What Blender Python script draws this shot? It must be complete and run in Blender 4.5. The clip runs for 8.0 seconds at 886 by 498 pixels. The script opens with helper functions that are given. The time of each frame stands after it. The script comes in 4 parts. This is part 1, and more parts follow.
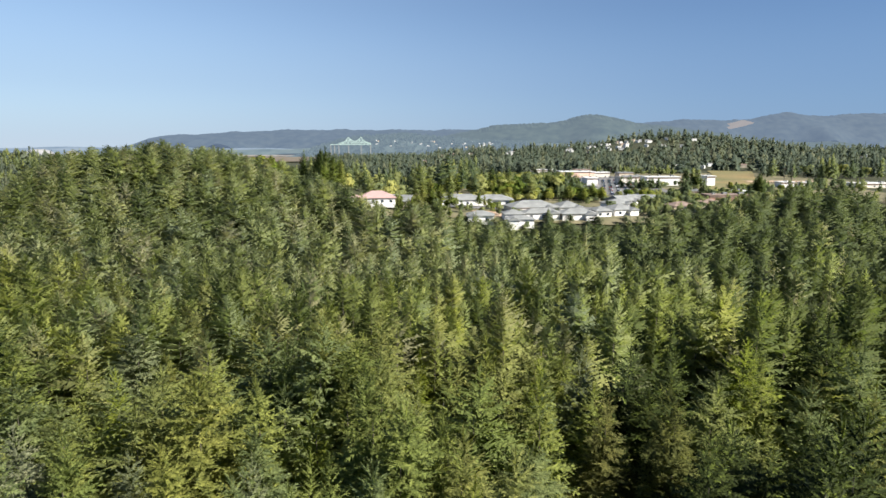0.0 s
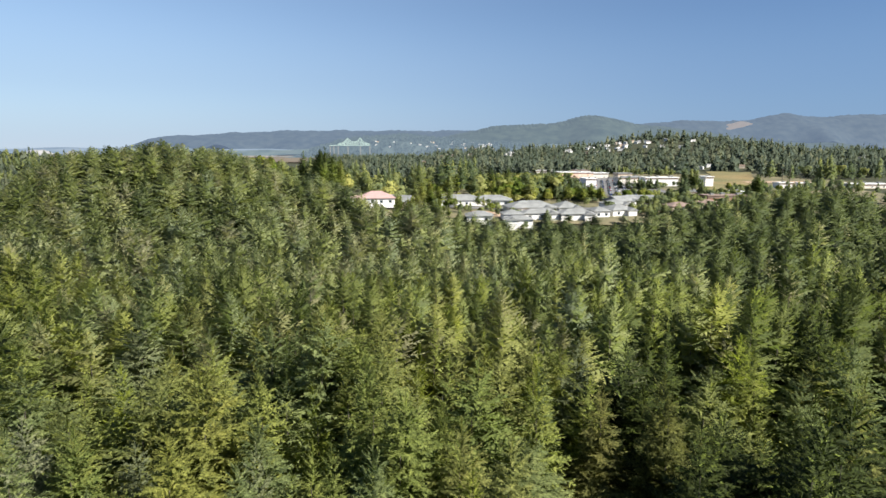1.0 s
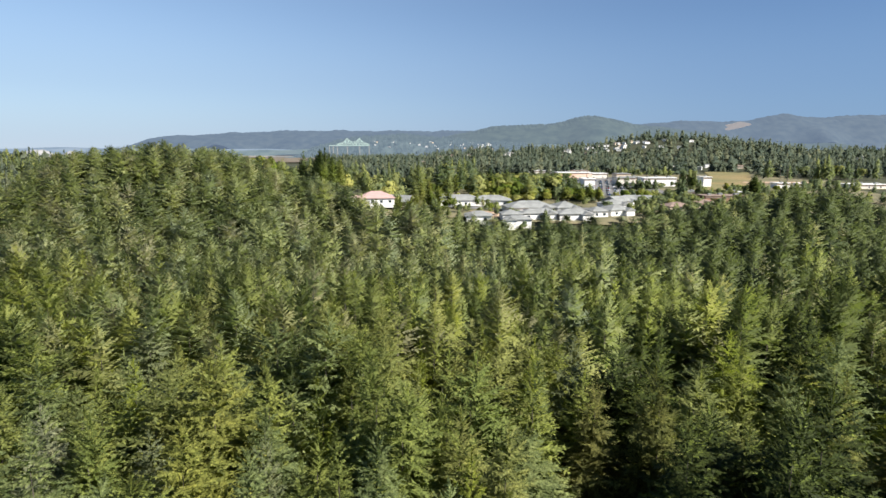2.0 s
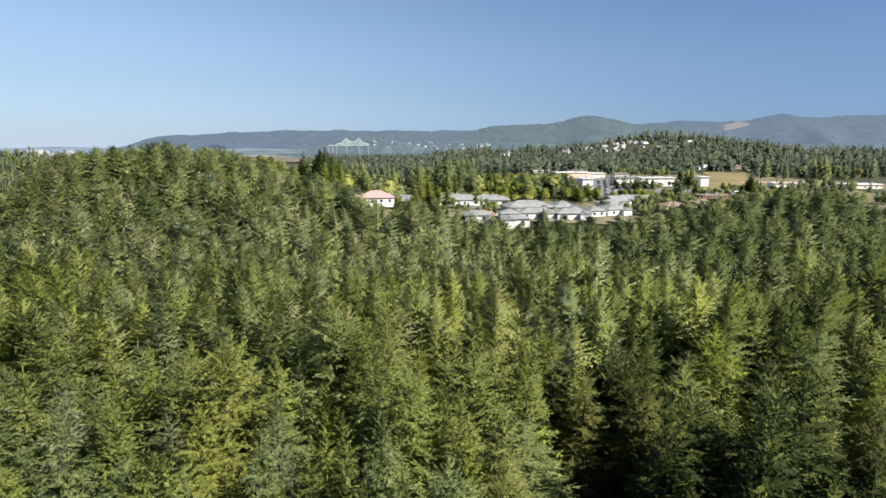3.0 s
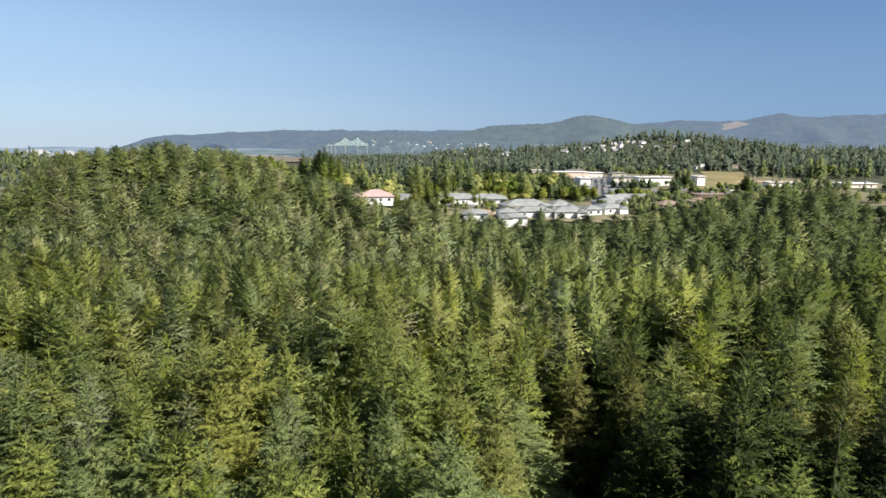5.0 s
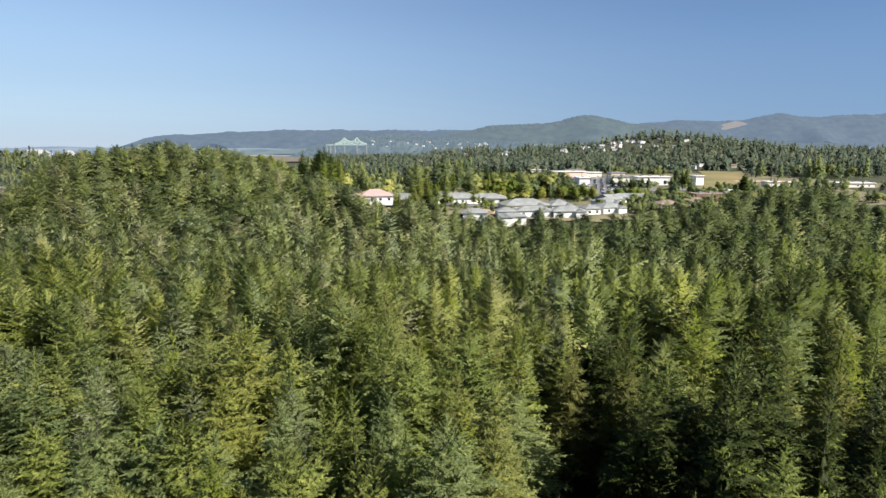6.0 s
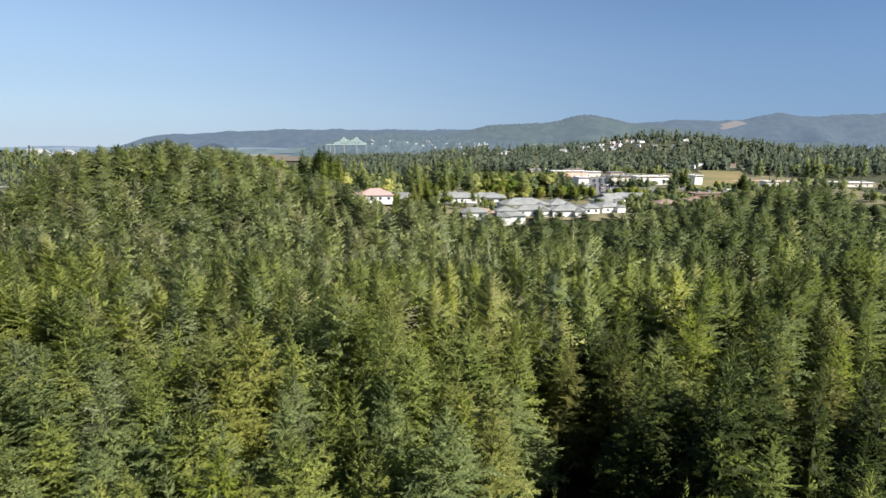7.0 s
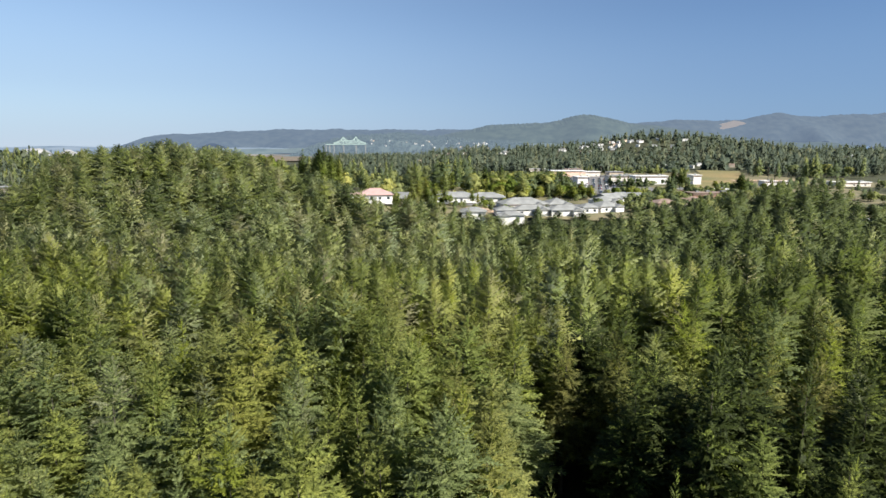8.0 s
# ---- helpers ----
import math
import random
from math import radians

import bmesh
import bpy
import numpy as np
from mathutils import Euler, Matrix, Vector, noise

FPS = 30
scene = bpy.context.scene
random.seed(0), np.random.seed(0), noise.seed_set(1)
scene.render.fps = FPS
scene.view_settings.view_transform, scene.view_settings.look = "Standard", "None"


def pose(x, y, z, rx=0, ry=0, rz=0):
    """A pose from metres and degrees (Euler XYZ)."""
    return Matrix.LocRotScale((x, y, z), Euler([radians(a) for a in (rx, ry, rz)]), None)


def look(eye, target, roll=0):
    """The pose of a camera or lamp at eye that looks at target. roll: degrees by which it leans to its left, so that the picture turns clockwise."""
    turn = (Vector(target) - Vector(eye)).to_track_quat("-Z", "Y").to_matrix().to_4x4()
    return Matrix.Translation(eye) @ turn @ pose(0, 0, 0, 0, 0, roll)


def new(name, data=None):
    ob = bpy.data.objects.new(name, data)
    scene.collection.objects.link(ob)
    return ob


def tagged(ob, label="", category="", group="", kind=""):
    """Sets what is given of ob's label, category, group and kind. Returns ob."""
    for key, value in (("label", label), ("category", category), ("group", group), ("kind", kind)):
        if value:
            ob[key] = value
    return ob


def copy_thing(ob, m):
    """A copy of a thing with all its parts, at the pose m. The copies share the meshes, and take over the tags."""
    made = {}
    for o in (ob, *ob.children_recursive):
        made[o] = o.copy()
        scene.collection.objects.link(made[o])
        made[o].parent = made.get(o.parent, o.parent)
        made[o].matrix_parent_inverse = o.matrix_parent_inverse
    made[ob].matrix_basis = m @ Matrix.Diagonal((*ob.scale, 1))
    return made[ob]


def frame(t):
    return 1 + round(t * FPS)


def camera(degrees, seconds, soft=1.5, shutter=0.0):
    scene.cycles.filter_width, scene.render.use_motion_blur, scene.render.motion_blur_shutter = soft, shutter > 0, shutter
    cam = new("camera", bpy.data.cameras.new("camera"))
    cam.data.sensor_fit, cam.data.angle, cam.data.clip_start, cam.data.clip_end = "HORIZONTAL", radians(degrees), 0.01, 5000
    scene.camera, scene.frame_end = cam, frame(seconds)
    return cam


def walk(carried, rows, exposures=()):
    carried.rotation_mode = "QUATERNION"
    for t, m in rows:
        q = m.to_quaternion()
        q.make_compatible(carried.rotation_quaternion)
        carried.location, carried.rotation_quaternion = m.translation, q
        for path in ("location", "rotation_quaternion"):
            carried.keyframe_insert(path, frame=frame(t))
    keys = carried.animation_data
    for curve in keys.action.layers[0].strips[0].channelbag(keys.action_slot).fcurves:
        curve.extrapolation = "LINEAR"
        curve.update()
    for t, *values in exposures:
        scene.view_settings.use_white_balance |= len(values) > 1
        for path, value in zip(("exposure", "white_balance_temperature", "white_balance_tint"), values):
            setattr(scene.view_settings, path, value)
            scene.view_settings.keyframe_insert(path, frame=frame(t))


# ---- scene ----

# ---------------------------------------------------------------- camera
cam = camera(74.0, 8.0, soft=1.5)
UNIT, EYE = 15.0, 45.0
ROWS = [
    (0.0, 0.0, 0.0, 0.0, 0.0, -9.976, 0.0),
    (0.5, 0.002, -0.0386, -0.0067, -0.028, -9.942, 0.002),
    (1.0, 0.002, -0.0795, -0.0111, -0.08, -9.894, 0.023),
    (1.5, -0.0003, -0.1416, -0.0088, -0.121, -9.876, 0.043),
    (3.0, -0.0071, -0.4348, 0.0037, -0.247, -9.892, 0.094),
    (3.5, -0.0074, -0.5435, 0.0004, -0.299, -9.916, 0.087),
    (4.0, -0.0095, -0.5979, 0.0008, -0.34, -9.918, 0.089),
    (4.5, -0.0092, -0.6448, -0.0026, -0.359, -9.908, 0.085),
    (6.0, -0.0098, -0.7851, -0.0048, -0.43, -9.938, 0.075),
    (6.5, -0.0112, -0.8296, -0.0077, -0.462, -9.952, 0.092),
    (7.0, -0.0135, -0.8748, -0.0061, -0.481, -9.985, 0.097),
    (7.5, -0.013, -0.923, -0.0061, -0.52, -9.994, 0.074),
    (8.0, -0.0126, -0.97, -0.0069, -0.535, -9.99, 0.084),
]


def eye_pose(x, y, z, yaw, pitch, roll):
    return pose(UNIT * x, UNIT * y, EYE + UNIT * z, 0, 0, yaw) @ pose(0, 0, 0, 90 + pitch, 0, 0) @ pose(0, 0, 0, 0, 0, roll)


walk(cam, [(t, eye_pose(x, y, z, yaw, pitch, roll)) for t, x, y, z, yaw, pitch, roll in ROWS])

# ---------------------------------------------------------------- light
SUN_AZIMUTH, SUN_HEIGHT = 122.0, 39.0  # degrees clockwise from +y, above the horizon
world = bpy.data.worlds.new("world")
scene.world = world
world.use_nodes = True
wn = world.node_tree
wn.nodes.clear()
sky = wn.nodes.new("ShaderNodeTexSky")
sky.sky_type = "NISHITA"
sky.sun_disc = False
sky.sun_elevation, sky.sun_rotation = radians(SUN_HEIGHT), radians(SUN_AZIMUTH)
sky.altitude, sky.air_density, sky.dust_density, sky.ozone_density = 200.0, 0.9, 0.0, 3.0
sky_back = wn.nodes.new("ShaderNodeBackground")
sky_back.inputs["Strength"].default_value = 0.0515
sky_out = wn.nodes.new("ShaderNodeOutputWorld")
# the pale haze that lies along the whole horizon
sky_way = wn.nodes.new("ShaderNodeTexCoord")
sky_split = wn.nodes.new("ShaderNodeSeparateXYZ")
wn.links.new(sky_way.outputs["Generated"], sky_split.inputs[0])
haze = wn.nodes.new("ShaderNodeValToRGB")
haze.color_ramp.interpolation = "EASE"
while len(haze.color_ramp.elements) < 4:
    haze.color_ramp.elements.new(0.5)
for e, (at, v) in zip(haze.color_ramp.elements, ((0.0, 0.85), (0.08, 0.7), (0.22, 0.3), (0.5, 0.0))):
    e.position, e.color = at, (v, v, v, 1)
wn.links.new(sky_split.outputs["Z"], haze.inputs[0])
sky_mix = wn.nodes.new("ShaderNodeMix")
sky_mix.data_type = "RGBA"
wn.links.new(haze.outputs[0], sky_mix.inputs[0])
wn.links.new(sky.outputs[0], sky_mix.inputs[6])
sky_mix.inputs[7].default_value = (3.0, 4.1, 5.7, 1)
# the sea haze thins towards the land, where the sky is a deeper blue
inland = wn.nodes.new("ShaderNodeValToRGB")
inland.color_ramp.interpolation = "EASE"
inland.color_ramp.elements[0].position, inland.color_ramp.elements[0].color = 0.18, (1, 1, 1, 1)
inland.color_ramp.elements[1].position, inland.color_ramp.elements[1].color = 0.86, (0.52, 0.63, 0.77, 1)
shift = wn.nodes.new("ShaderNodeMath")
shift.operation = "MULTIPLY_ADD"
shift.inputs[1].default_value, shift.inputs[2].default_value = 0.5, 0.5
wn.links.new(sky_split.outputs["X"], shift.inputs[0])
wn.links.new(shift.outputs[0], inland.inputs[0])
sky_tint = wn.nodes.new("ShaderNodeMix")
sky_tint.data_type, sky_tint.blend_type = "RGBA", "MULTIPLY"
sky_tint.inputs[0].default_value = 1.0
wn.links.new(sky_mix.outputs[2], sky_tint.inputs[6])
wn.links.new(inland.outputs[0], sky_tint.inputs[7])
wn.links.new(sky_tint.outputs[2], sky_back.inputs[0])
wn.links.new(sky_back.outputs[0], sky_out.inputs[0])

sun = new("sun", bpy.data.lights.new("sun", "SUN"))
sun.data.energy, sun.data.angle, sun.data.color = 5.0, radians(0.5), (1.0, 0.95, 0.86)
az, el = radians(SUN_AZIMUTH), radians(SUN_HEIGHT)
sun.matrix_world = look(Vector((math.sin(az) * math.cos(el), math.cos(az) * math.cos(el), math.sin(el))) * 300, (0, 0, 0))
scene.view_settings.exposure = 1.38

# ---------------------------------------------------------------- materials


def material(name, roughness=0.8, specular=0.3):
    m = bpy.data.materials.new(name)
    m.use_nodes = True
    p = m.node_tree.nodes["Principled BSDF"]
    p.inputs["Roughness"].default_value = roughness
    p.inputs["Specular IOR Level"].default_value = specular
    return m, m.node_tree, p


def ramp(tree, stops):
    node = tree.nodes.new("ShaderNodeValToRGB")
    r = node.color_ramp
    while len(r.elements) < len(stops):
        r.elements.new(0.5)
    for e, (at, c) in zip(r.elements, stops):
        e.position, e.color = at, (*c, 1)
    return node


def noise_node(tree, scale, detail=4.0, coords="Object"):
    n = tree.nodes.new("ShaderNodeTexNoise")
    n.inputs["Scale"].default_value, n.inputs["Detail"].default_value = scale, detail
    c = tree.nodes.new("ShaderNodeTexCoord")
    tree.links.new(c.outputs[coords], n.inputs["Vector"])
    return n


def blend(tree, kind, fac, a, b):
    mix = tree.nodes.new("ShaderNodeMix")
    mix.data_type, mix.blend_type = "RGBA", kind
    for socket, value in ((mix.inputs[0], fac), (mix.inputs[6], a), (mix.inputs[7], b)):
        if isinstance(value, (int, float)):
            socket.default_value = value
        elif isinstance(value, tuple):
            socket.default_value = (*value, 1)
        else:
            tree.links.new(value, socket)
    return mix.outputs[2]


def surface(name, dark, light, scale, fine, roughness=0.8, bump=0.2, depth=0.05):
    """A mottled matt surface with stains at one scale and grain at a finer one."""
    m, t, p = material(name, roughness)
    broad = ramp(t, [(0.3, dark), (0.7, light)])
    t.links.new(noise_node(t, scale).outputs["Fac"], broad.inputs[0])
    grain = noise_node(t, fine, 6.0)
    g = ramp(t, [(0.3, (0.72, 0.72, 0.72)), (0.7, (1.15, 1.15, 1.15))])
    t.links.new(grain.outputs["Fac"], g.inputs[0])
    t.links.new(blend(t, "MULTIPLY", 1.0, broad.outputs[0], g.outputs[0]), p.inputs["Base Color"])
    b = t.nodes.new("ShaderNodeBump")
    b.inputs["Strength"].default_value, b.inputs["Distance"].default_value = bump, depth
    t.links.new(grain.outputs["Fac"], b.inputs["Height"])
    t.links.new(b.outputs[0], p.inputs["Normal"])
    return m


def foliage(name, stops, source, leaf=0.5, tufts=False):
    """Needles or leaves. source: "object" takes each tree's own random value, "tint" the stored one. tufts: sunlit
    bough tips painted into the colour of some boughs.
    """
    m, t, p = material(name, 0.65, 0.1 if source == "object" else 0.08)
    tone = ramp(t, stops)
    if source == "object":
        info = t.nodes.new("ShaderNodeObjectInfo")
        t.links.new(info.outputs["Random"], tone.inputs[0])
    else:
        a = t.nodes.new("ShaderNodeAttribute")
        a.attribute_name = "tint"
        t.links.new(a.outputs["Fac"], tone.inputs[0])
    geo = t.nodes.new("ShaderNodeNewGeometry")
    near = source == "object"
    spray = ramp(t, [(0.0, (0.76, 0.8, 0.74) if near else (0.9, 0.92, 0.9)), (0.55, (1.0, 1.0, 1.0)), (1.0, (1.26, 1.24, 1.15) if near else (1.1, 1.08, 1.02))])
    # dim boughs with a few bright ones: shade and lit tips in the colour
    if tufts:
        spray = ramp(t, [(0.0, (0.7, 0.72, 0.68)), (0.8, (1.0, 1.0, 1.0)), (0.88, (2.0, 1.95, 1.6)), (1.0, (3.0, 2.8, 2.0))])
    t.links.new(geo.outputs["Random Per Island"], spray.inputs[0])
    c = blend(t, "MULTIPLY", 1.0, tone.outputs[0], spray.outputs[0])
    n = ramp(t, [(0.35, (0.85, 0.88, 0.86)), (0.68, (1.14, 1.1, 1.0))])
    t.links.new(noise_node(t, 0.55, 3.0).outputs["Fac"], n.inputs[0])
    c = blend(t, "MULTIPLY", 1.0, c, n.outputs[0])
    needles = ramp(t, [(0.36, (0.5, 0.52, 0.5)), (0.64, (1.42, 1.4, 1.35))] if near else [(0.36, (0.82, 0.84, 0.82)), (0.64, (1.15, 1.15, 1.12))])
    t.links.new(noise_node(t, 4.5 if near else 2.2, 2.0).outputs["Fac"], needles.inputs[0])
    c = blend(t, "MULTIPLY", 1.0, c, needles.outputs[0])
    t.links.new(c, p.inputs["Base Color"])
    thin = t.nodes.new("ShaderNodeBsdfTranslucent")
    t.links.new(blend(t, "MULTIPLY", 1.0, c, (1.18, 1.24, 0.8)), thin.inputs["Color"])
    mix = t.nodes.new("ShaderNodeMixShader")
    mix.inputs[0].default_value = leaf
    t.links.new(p.outputs[0], mix.inputs[1])
    t.links.new(thin.outputs[0], mix.inputs[2])
    t.links.new(mix.outputs[0], t.nodes["Material Output"].inputs["Surface"])
    return m


SPRUCE = [(0.0, (0.146, 0.178, 0.060)), (0.2, (0.165, 0.194, 0.063)), (0.4, (0.182, 0.207, 0.064)), (0.6, (0.195, 0.215, 0.066)), (0.75, (0.170, 0.188, 0.072)), (0.88, (0.187, 0.193, 0.069)), (1.0, (0.197, 0.208, 0.056))]
# the lowest tint also holds the shade of the trees towards +x
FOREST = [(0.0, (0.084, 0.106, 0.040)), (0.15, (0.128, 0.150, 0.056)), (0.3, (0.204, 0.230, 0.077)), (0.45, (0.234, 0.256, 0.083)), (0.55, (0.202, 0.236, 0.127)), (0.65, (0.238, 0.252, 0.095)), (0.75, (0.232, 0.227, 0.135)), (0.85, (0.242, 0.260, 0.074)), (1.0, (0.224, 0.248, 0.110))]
MAT = {
    "spruce": foliage("spruce_needles", SPRUCE, "object"),
    "yellow": foliage("yellow_green_needles", [(0.0, (0.150, 0.180, 0.032)), (1.0, (0.172, 0.196, 0.038))], "object"),
    "blue": foliage("blue_green_needles", [(0.0, (0.134, 0.166, 0.076)), (0.5, (0.157, 0.187, 0.085)), (1.0, (0.180, 0.206, 0.092))], "object"),
    "grey": foliage("grey_needles", [(0.0, (0.130, 0.148, 0.082)), (0.6, (0.152, 0.168, 0.100)), (1.0, (0.185, 0.195, 0.132))], "object", 0.4),
    # firs beside the gap: their shade is put into the base colour
    "dark": foliage("shaded_needles", [(0.0, (0.032, 0.044, 0.013)), (1.0, (0.048, 0.062, 0.018))], "object", 0.25, True),
    "deep": foliage("deep_green_needles", [(0.0, (0.066, 0.090, 0.036)), (1.0, (0.096, 0.120, 0.044))], "object"),
    "brown": foliage("brown_needles", [(0.0, (0.116, 0.124, 0.044)), (1.0, (0.134, 0.134, 0.050))], "object"),
    "forest": foliage("forest_needles", FOREST, "tint", 0.5),
    # slope, far and wood: blue air haze is put into the leaf colours
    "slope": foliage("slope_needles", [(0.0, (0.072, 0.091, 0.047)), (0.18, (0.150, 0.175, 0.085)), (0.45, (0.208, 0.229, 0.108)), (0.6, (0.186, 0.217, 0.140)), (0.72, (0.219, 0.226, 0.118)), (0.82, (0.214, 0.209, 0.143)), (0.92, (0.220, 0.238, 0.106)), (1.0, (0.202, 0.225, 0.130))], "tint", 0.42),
    "far": foliage("far_needles", [(0.0, (0.058, 0.077, 0.063)), (0.5, (0.078, 0.096, 0.075)), (0.85, (0.096, 0.110, 0.080)), (1.0, (0.125, 0.131, 0.088))], "tint", 0.22),
    "wood": foliage("mixed_wood_leaves", [(0.0, (0.094, 0.122, 0.076)), (0.4, (0.156, 0.182, 0.092)), (0.75, (0.220, 0.236, 0.098)), (1.0, (0.330, 0.320, 0.110))], "tint", 0.45),
    "leaf": foliage("leaves", [(0.0, (0.07, 0.11, 0.022)), (0.6, (0.13, 0.17, 0.03)), (1.0, (0.20, 0.20, 0.045))], "object"),
    "bark": surface("bark", (0.045, 0.038, 0.030), (0.10, 0.086, 0.070), 1.5, 14.0, 0.9, 0.5),
    "dead": surface("weathered_wood", (0.22, 0.20, 0.17), (0.40, 0.37, 0.32), 1.2, 12.0, 0.9, 0.4),
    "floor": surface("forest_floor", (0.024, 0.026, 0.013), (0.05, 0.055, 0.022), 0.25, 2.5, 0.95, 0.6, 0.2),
    "roof": surface("grey_shingle", (0.16, 0.167, 0.164), (0.235, 0.242, 0.236), 0.25, 5.0, 0.85),
    "roof_pink": surface("pink_tile", (0.32, 0.215, 0.20), (0.38, 0.26, 0.24), 0.3, 5.0, 0.8),
    "roof_brown": surface("brown_shingle", (0.165, 0.12, 0.098), (0.235, 0.175, 0.142), 0.3, 5.0, 0.85),
    "roof_white": surface("white_membrane", (0.56, 0.56, 0.55), (0.70, 0.70, 0.68), 0.08, 2.0, 0.6),
    "white": surface("white_siding", (0.62, 0.61, 0.59), (0.71, 0.70, 0.68), 0.4, 6.0, 0.7),
    "cream": surface("cream_stucco", (0.52, 0.48, 0.42), (0.64, 0.60, 0.54), 0.15, 4.0, 0.8),
    "tan": surface("tan_siding", (0.48, 0.40, 0.30), (0.58, 0.49, 0.38), 0.4, 6.0, 0.7),
    "pinkwall": surface("salmon_stucco", (0.60, 0.40, 0.31), (0.68, 0.47, 0.37), 0.2, 4.0, 0.8),
    "brick": surface("red_brown_brick", (0.27, 0.15, 0.11), (0.36, 0.21, 0.15), 0.3, 6.0, 0.85),
    "asphalt": surface("asphalt", (0.10, 0.10, 0.10), (0.17, 0.165, 0.16), 0.06, 3.0, 0.9),
    "meadow": surface("dry_meadow", (0.10, 0.108, 0.042), (0.225, 0.165, 0.072), 0.02, 0.6, 0.9, 0.5, 0.3),
    "grass": surface("patchy_grass", (0.075, 0.078, 0.036), (0.20, 0.17, 0.10), 0.05, 0.7, 0.95, 0.5, 0.3),
    "earth": surface("bare_earth", (0.30, 0.20, 0.13), (0.42, 0.31, 0.22), 0.08, 1.0, 0.95),
    "tyre": surface("tyre_rubber", (0.02, 0.02, 0.02), (0.03, 0.03, 0.03), 1.0, 9.0, 0.9),
    "steel": surface("green_steel", (0.32, 0.43, 0.39), (0.38, 0.49, 0.45), 0.05, 1.0, 0.6),
    "marsh": surface("marsh", (0.085, 0.072, 0.050), (0.16, 0.13, 0.095), 0.006, 0.1, 0.95),
    "sand": surface("pale_sand", (0.17, 0.16, 0.145), (0.27, 0.25, 0.22), 0.01, 0.2, 0.9),
}
GLASS, _t, _p = material("window_glass", 0.08, 0.6)
_p.inputs["Base Color"].default_value = (0.03, 0.04, 0.05, 1)
MAT["glass"] = GLASS

# ---------------------------------------------------------------- mesh helpers


def part(name, bm, mat, parent=None, label=""):
    me = bpy.data.meshes.new(name)
    bm.to_mesh(me)
    bm.free()
    me.materials.append(mat)
    ob = new(name, me)
    if parent is not None:
        ob.parent = parent
    return tagged(ob, label)


def triangles(name, verts, tris, mat, tint=None, normals=None):
    """A mesh from arrays; tint: one number a vertex; normals: one a vertex."""
    me = bpy.data.meshes.new(name)
    n, k = len(verts), len(tris)
    me.vertices.add(n)
    me.vertices.foreach_set("co", np.asarray(verts, np.float32).ravel())
    me.loops.add(3 * k)
    me.loops.foreach_set("vertex_index", np.asarray(tris, np.int32).ravel())
    me.polygons.add(k)
    me.polygons.foreach_set("loop_start", np.arange(0, 3 * k, 3, dtype=np.int32))
    if tint is not None:
        me.attributes.new("tint", "FLOAT", "POINT").data.foreach_set("value", np.asarray(tint, np.float32))
    me.update(calc_edges=True)
    if normals is not None:
        me.normals_split_custom_set_from_vertices(np.asarray(normals, np.float32))
    me.materials.append(mat)
    return me


def soft_crown(v, t, whole, seed, stir=0.2, upward=0.6):
    """Turns a crown's faces outwards and lets them share the light of the crown's round form. whole: 0 to 1."""
    rs = np.random.RandomState(seed)
    a, b, c = v[t[:, 0]], v[t[:, 1]], v[t[:, 2]]
    face = np.cross(b - a, c - a)
    face /= np.linalg.norm(face, axis=1, keepdims=True) + 1e-9
    mid = (a + b + c) / 3
    away = np.hypot(mid[:, 0], mid[:, 1])[:, None] + 0.3
    form = np.concatenate([mid[:, :2] / away, np.full((len(mid), 1), upward)], 1)
    wrong = (face * form).sum(1) < 0
    t = t.copy()
    t[wrong] = t[wrong][:, ::-1]
    face[wrong] *= -1
    form /= np.linalg.norm(form, axis=1, keepdims=True)
    n = np.zeros_like(v)
    np.add.at(n, t.ravel(), np.repeat(whole * form + (1 - whole) * face, 3, 0))
    n += rs.normal(0, stir, n.shape)
    return v, t, (n / (np.linalg.norm(n, axis=1, keepdims=True) + 1e-9)).astype(np.float32)


def scatter(name, protos, places, mat, label, category):
    """Many small trees as one sheet of stuff. protos: (verts, tris, normals); places: rows of x, y, z, height factor, width factor, turn, which, tint."""
    vs, ts, ns, tint, base = [], [], [], [], 0
    for x, y, z, tall, wide, turn, which, tone in places:
        v, f, n = protos[int(which)]
        c, s = math.cos(turn), math.sin(turn)
        w, m = np.empty_like(v), np.empty_like(n)
        w[:, 0], w[:, 1], w[:, 2] = x + wide * (c * v[:, 0] - s * v[:, 1]), y + wide * (s * v[:, 0] + c * v[:, 1]), z + tall * v[:, 2]
        m[:, 0], m[:, 1], m[:, 2] = c * n[:, 0] - s * n[:, 1], s * n[:, 0] + c * n[:, 1], n[:, 2]
        vs.append(w)
        ns.append(m)
        ts.append(f + base)
        tint.append(np.full(len(v), tone))
        base += len(v)
    ob = new(name, triangles(name, np.concatenate(vs), np.concatenate(ts), mat, np.concatenate(tint), np.concatenate(ns)))
    return tagged(ob, label, category, kind="stuff")


# ---------------------------------------------------------------- the lie of the land


def hump(x, y, cx, cy, sx, sy, h):
    return h * np.exp(-(((x - cx) / sx) ** 2) - ((y - cy) / sy) ** 2)


def step(a, b, v):
    u = np.clip((v - a) / (b - a), 0, 1)
    return u * u * (3 - 2 * u)


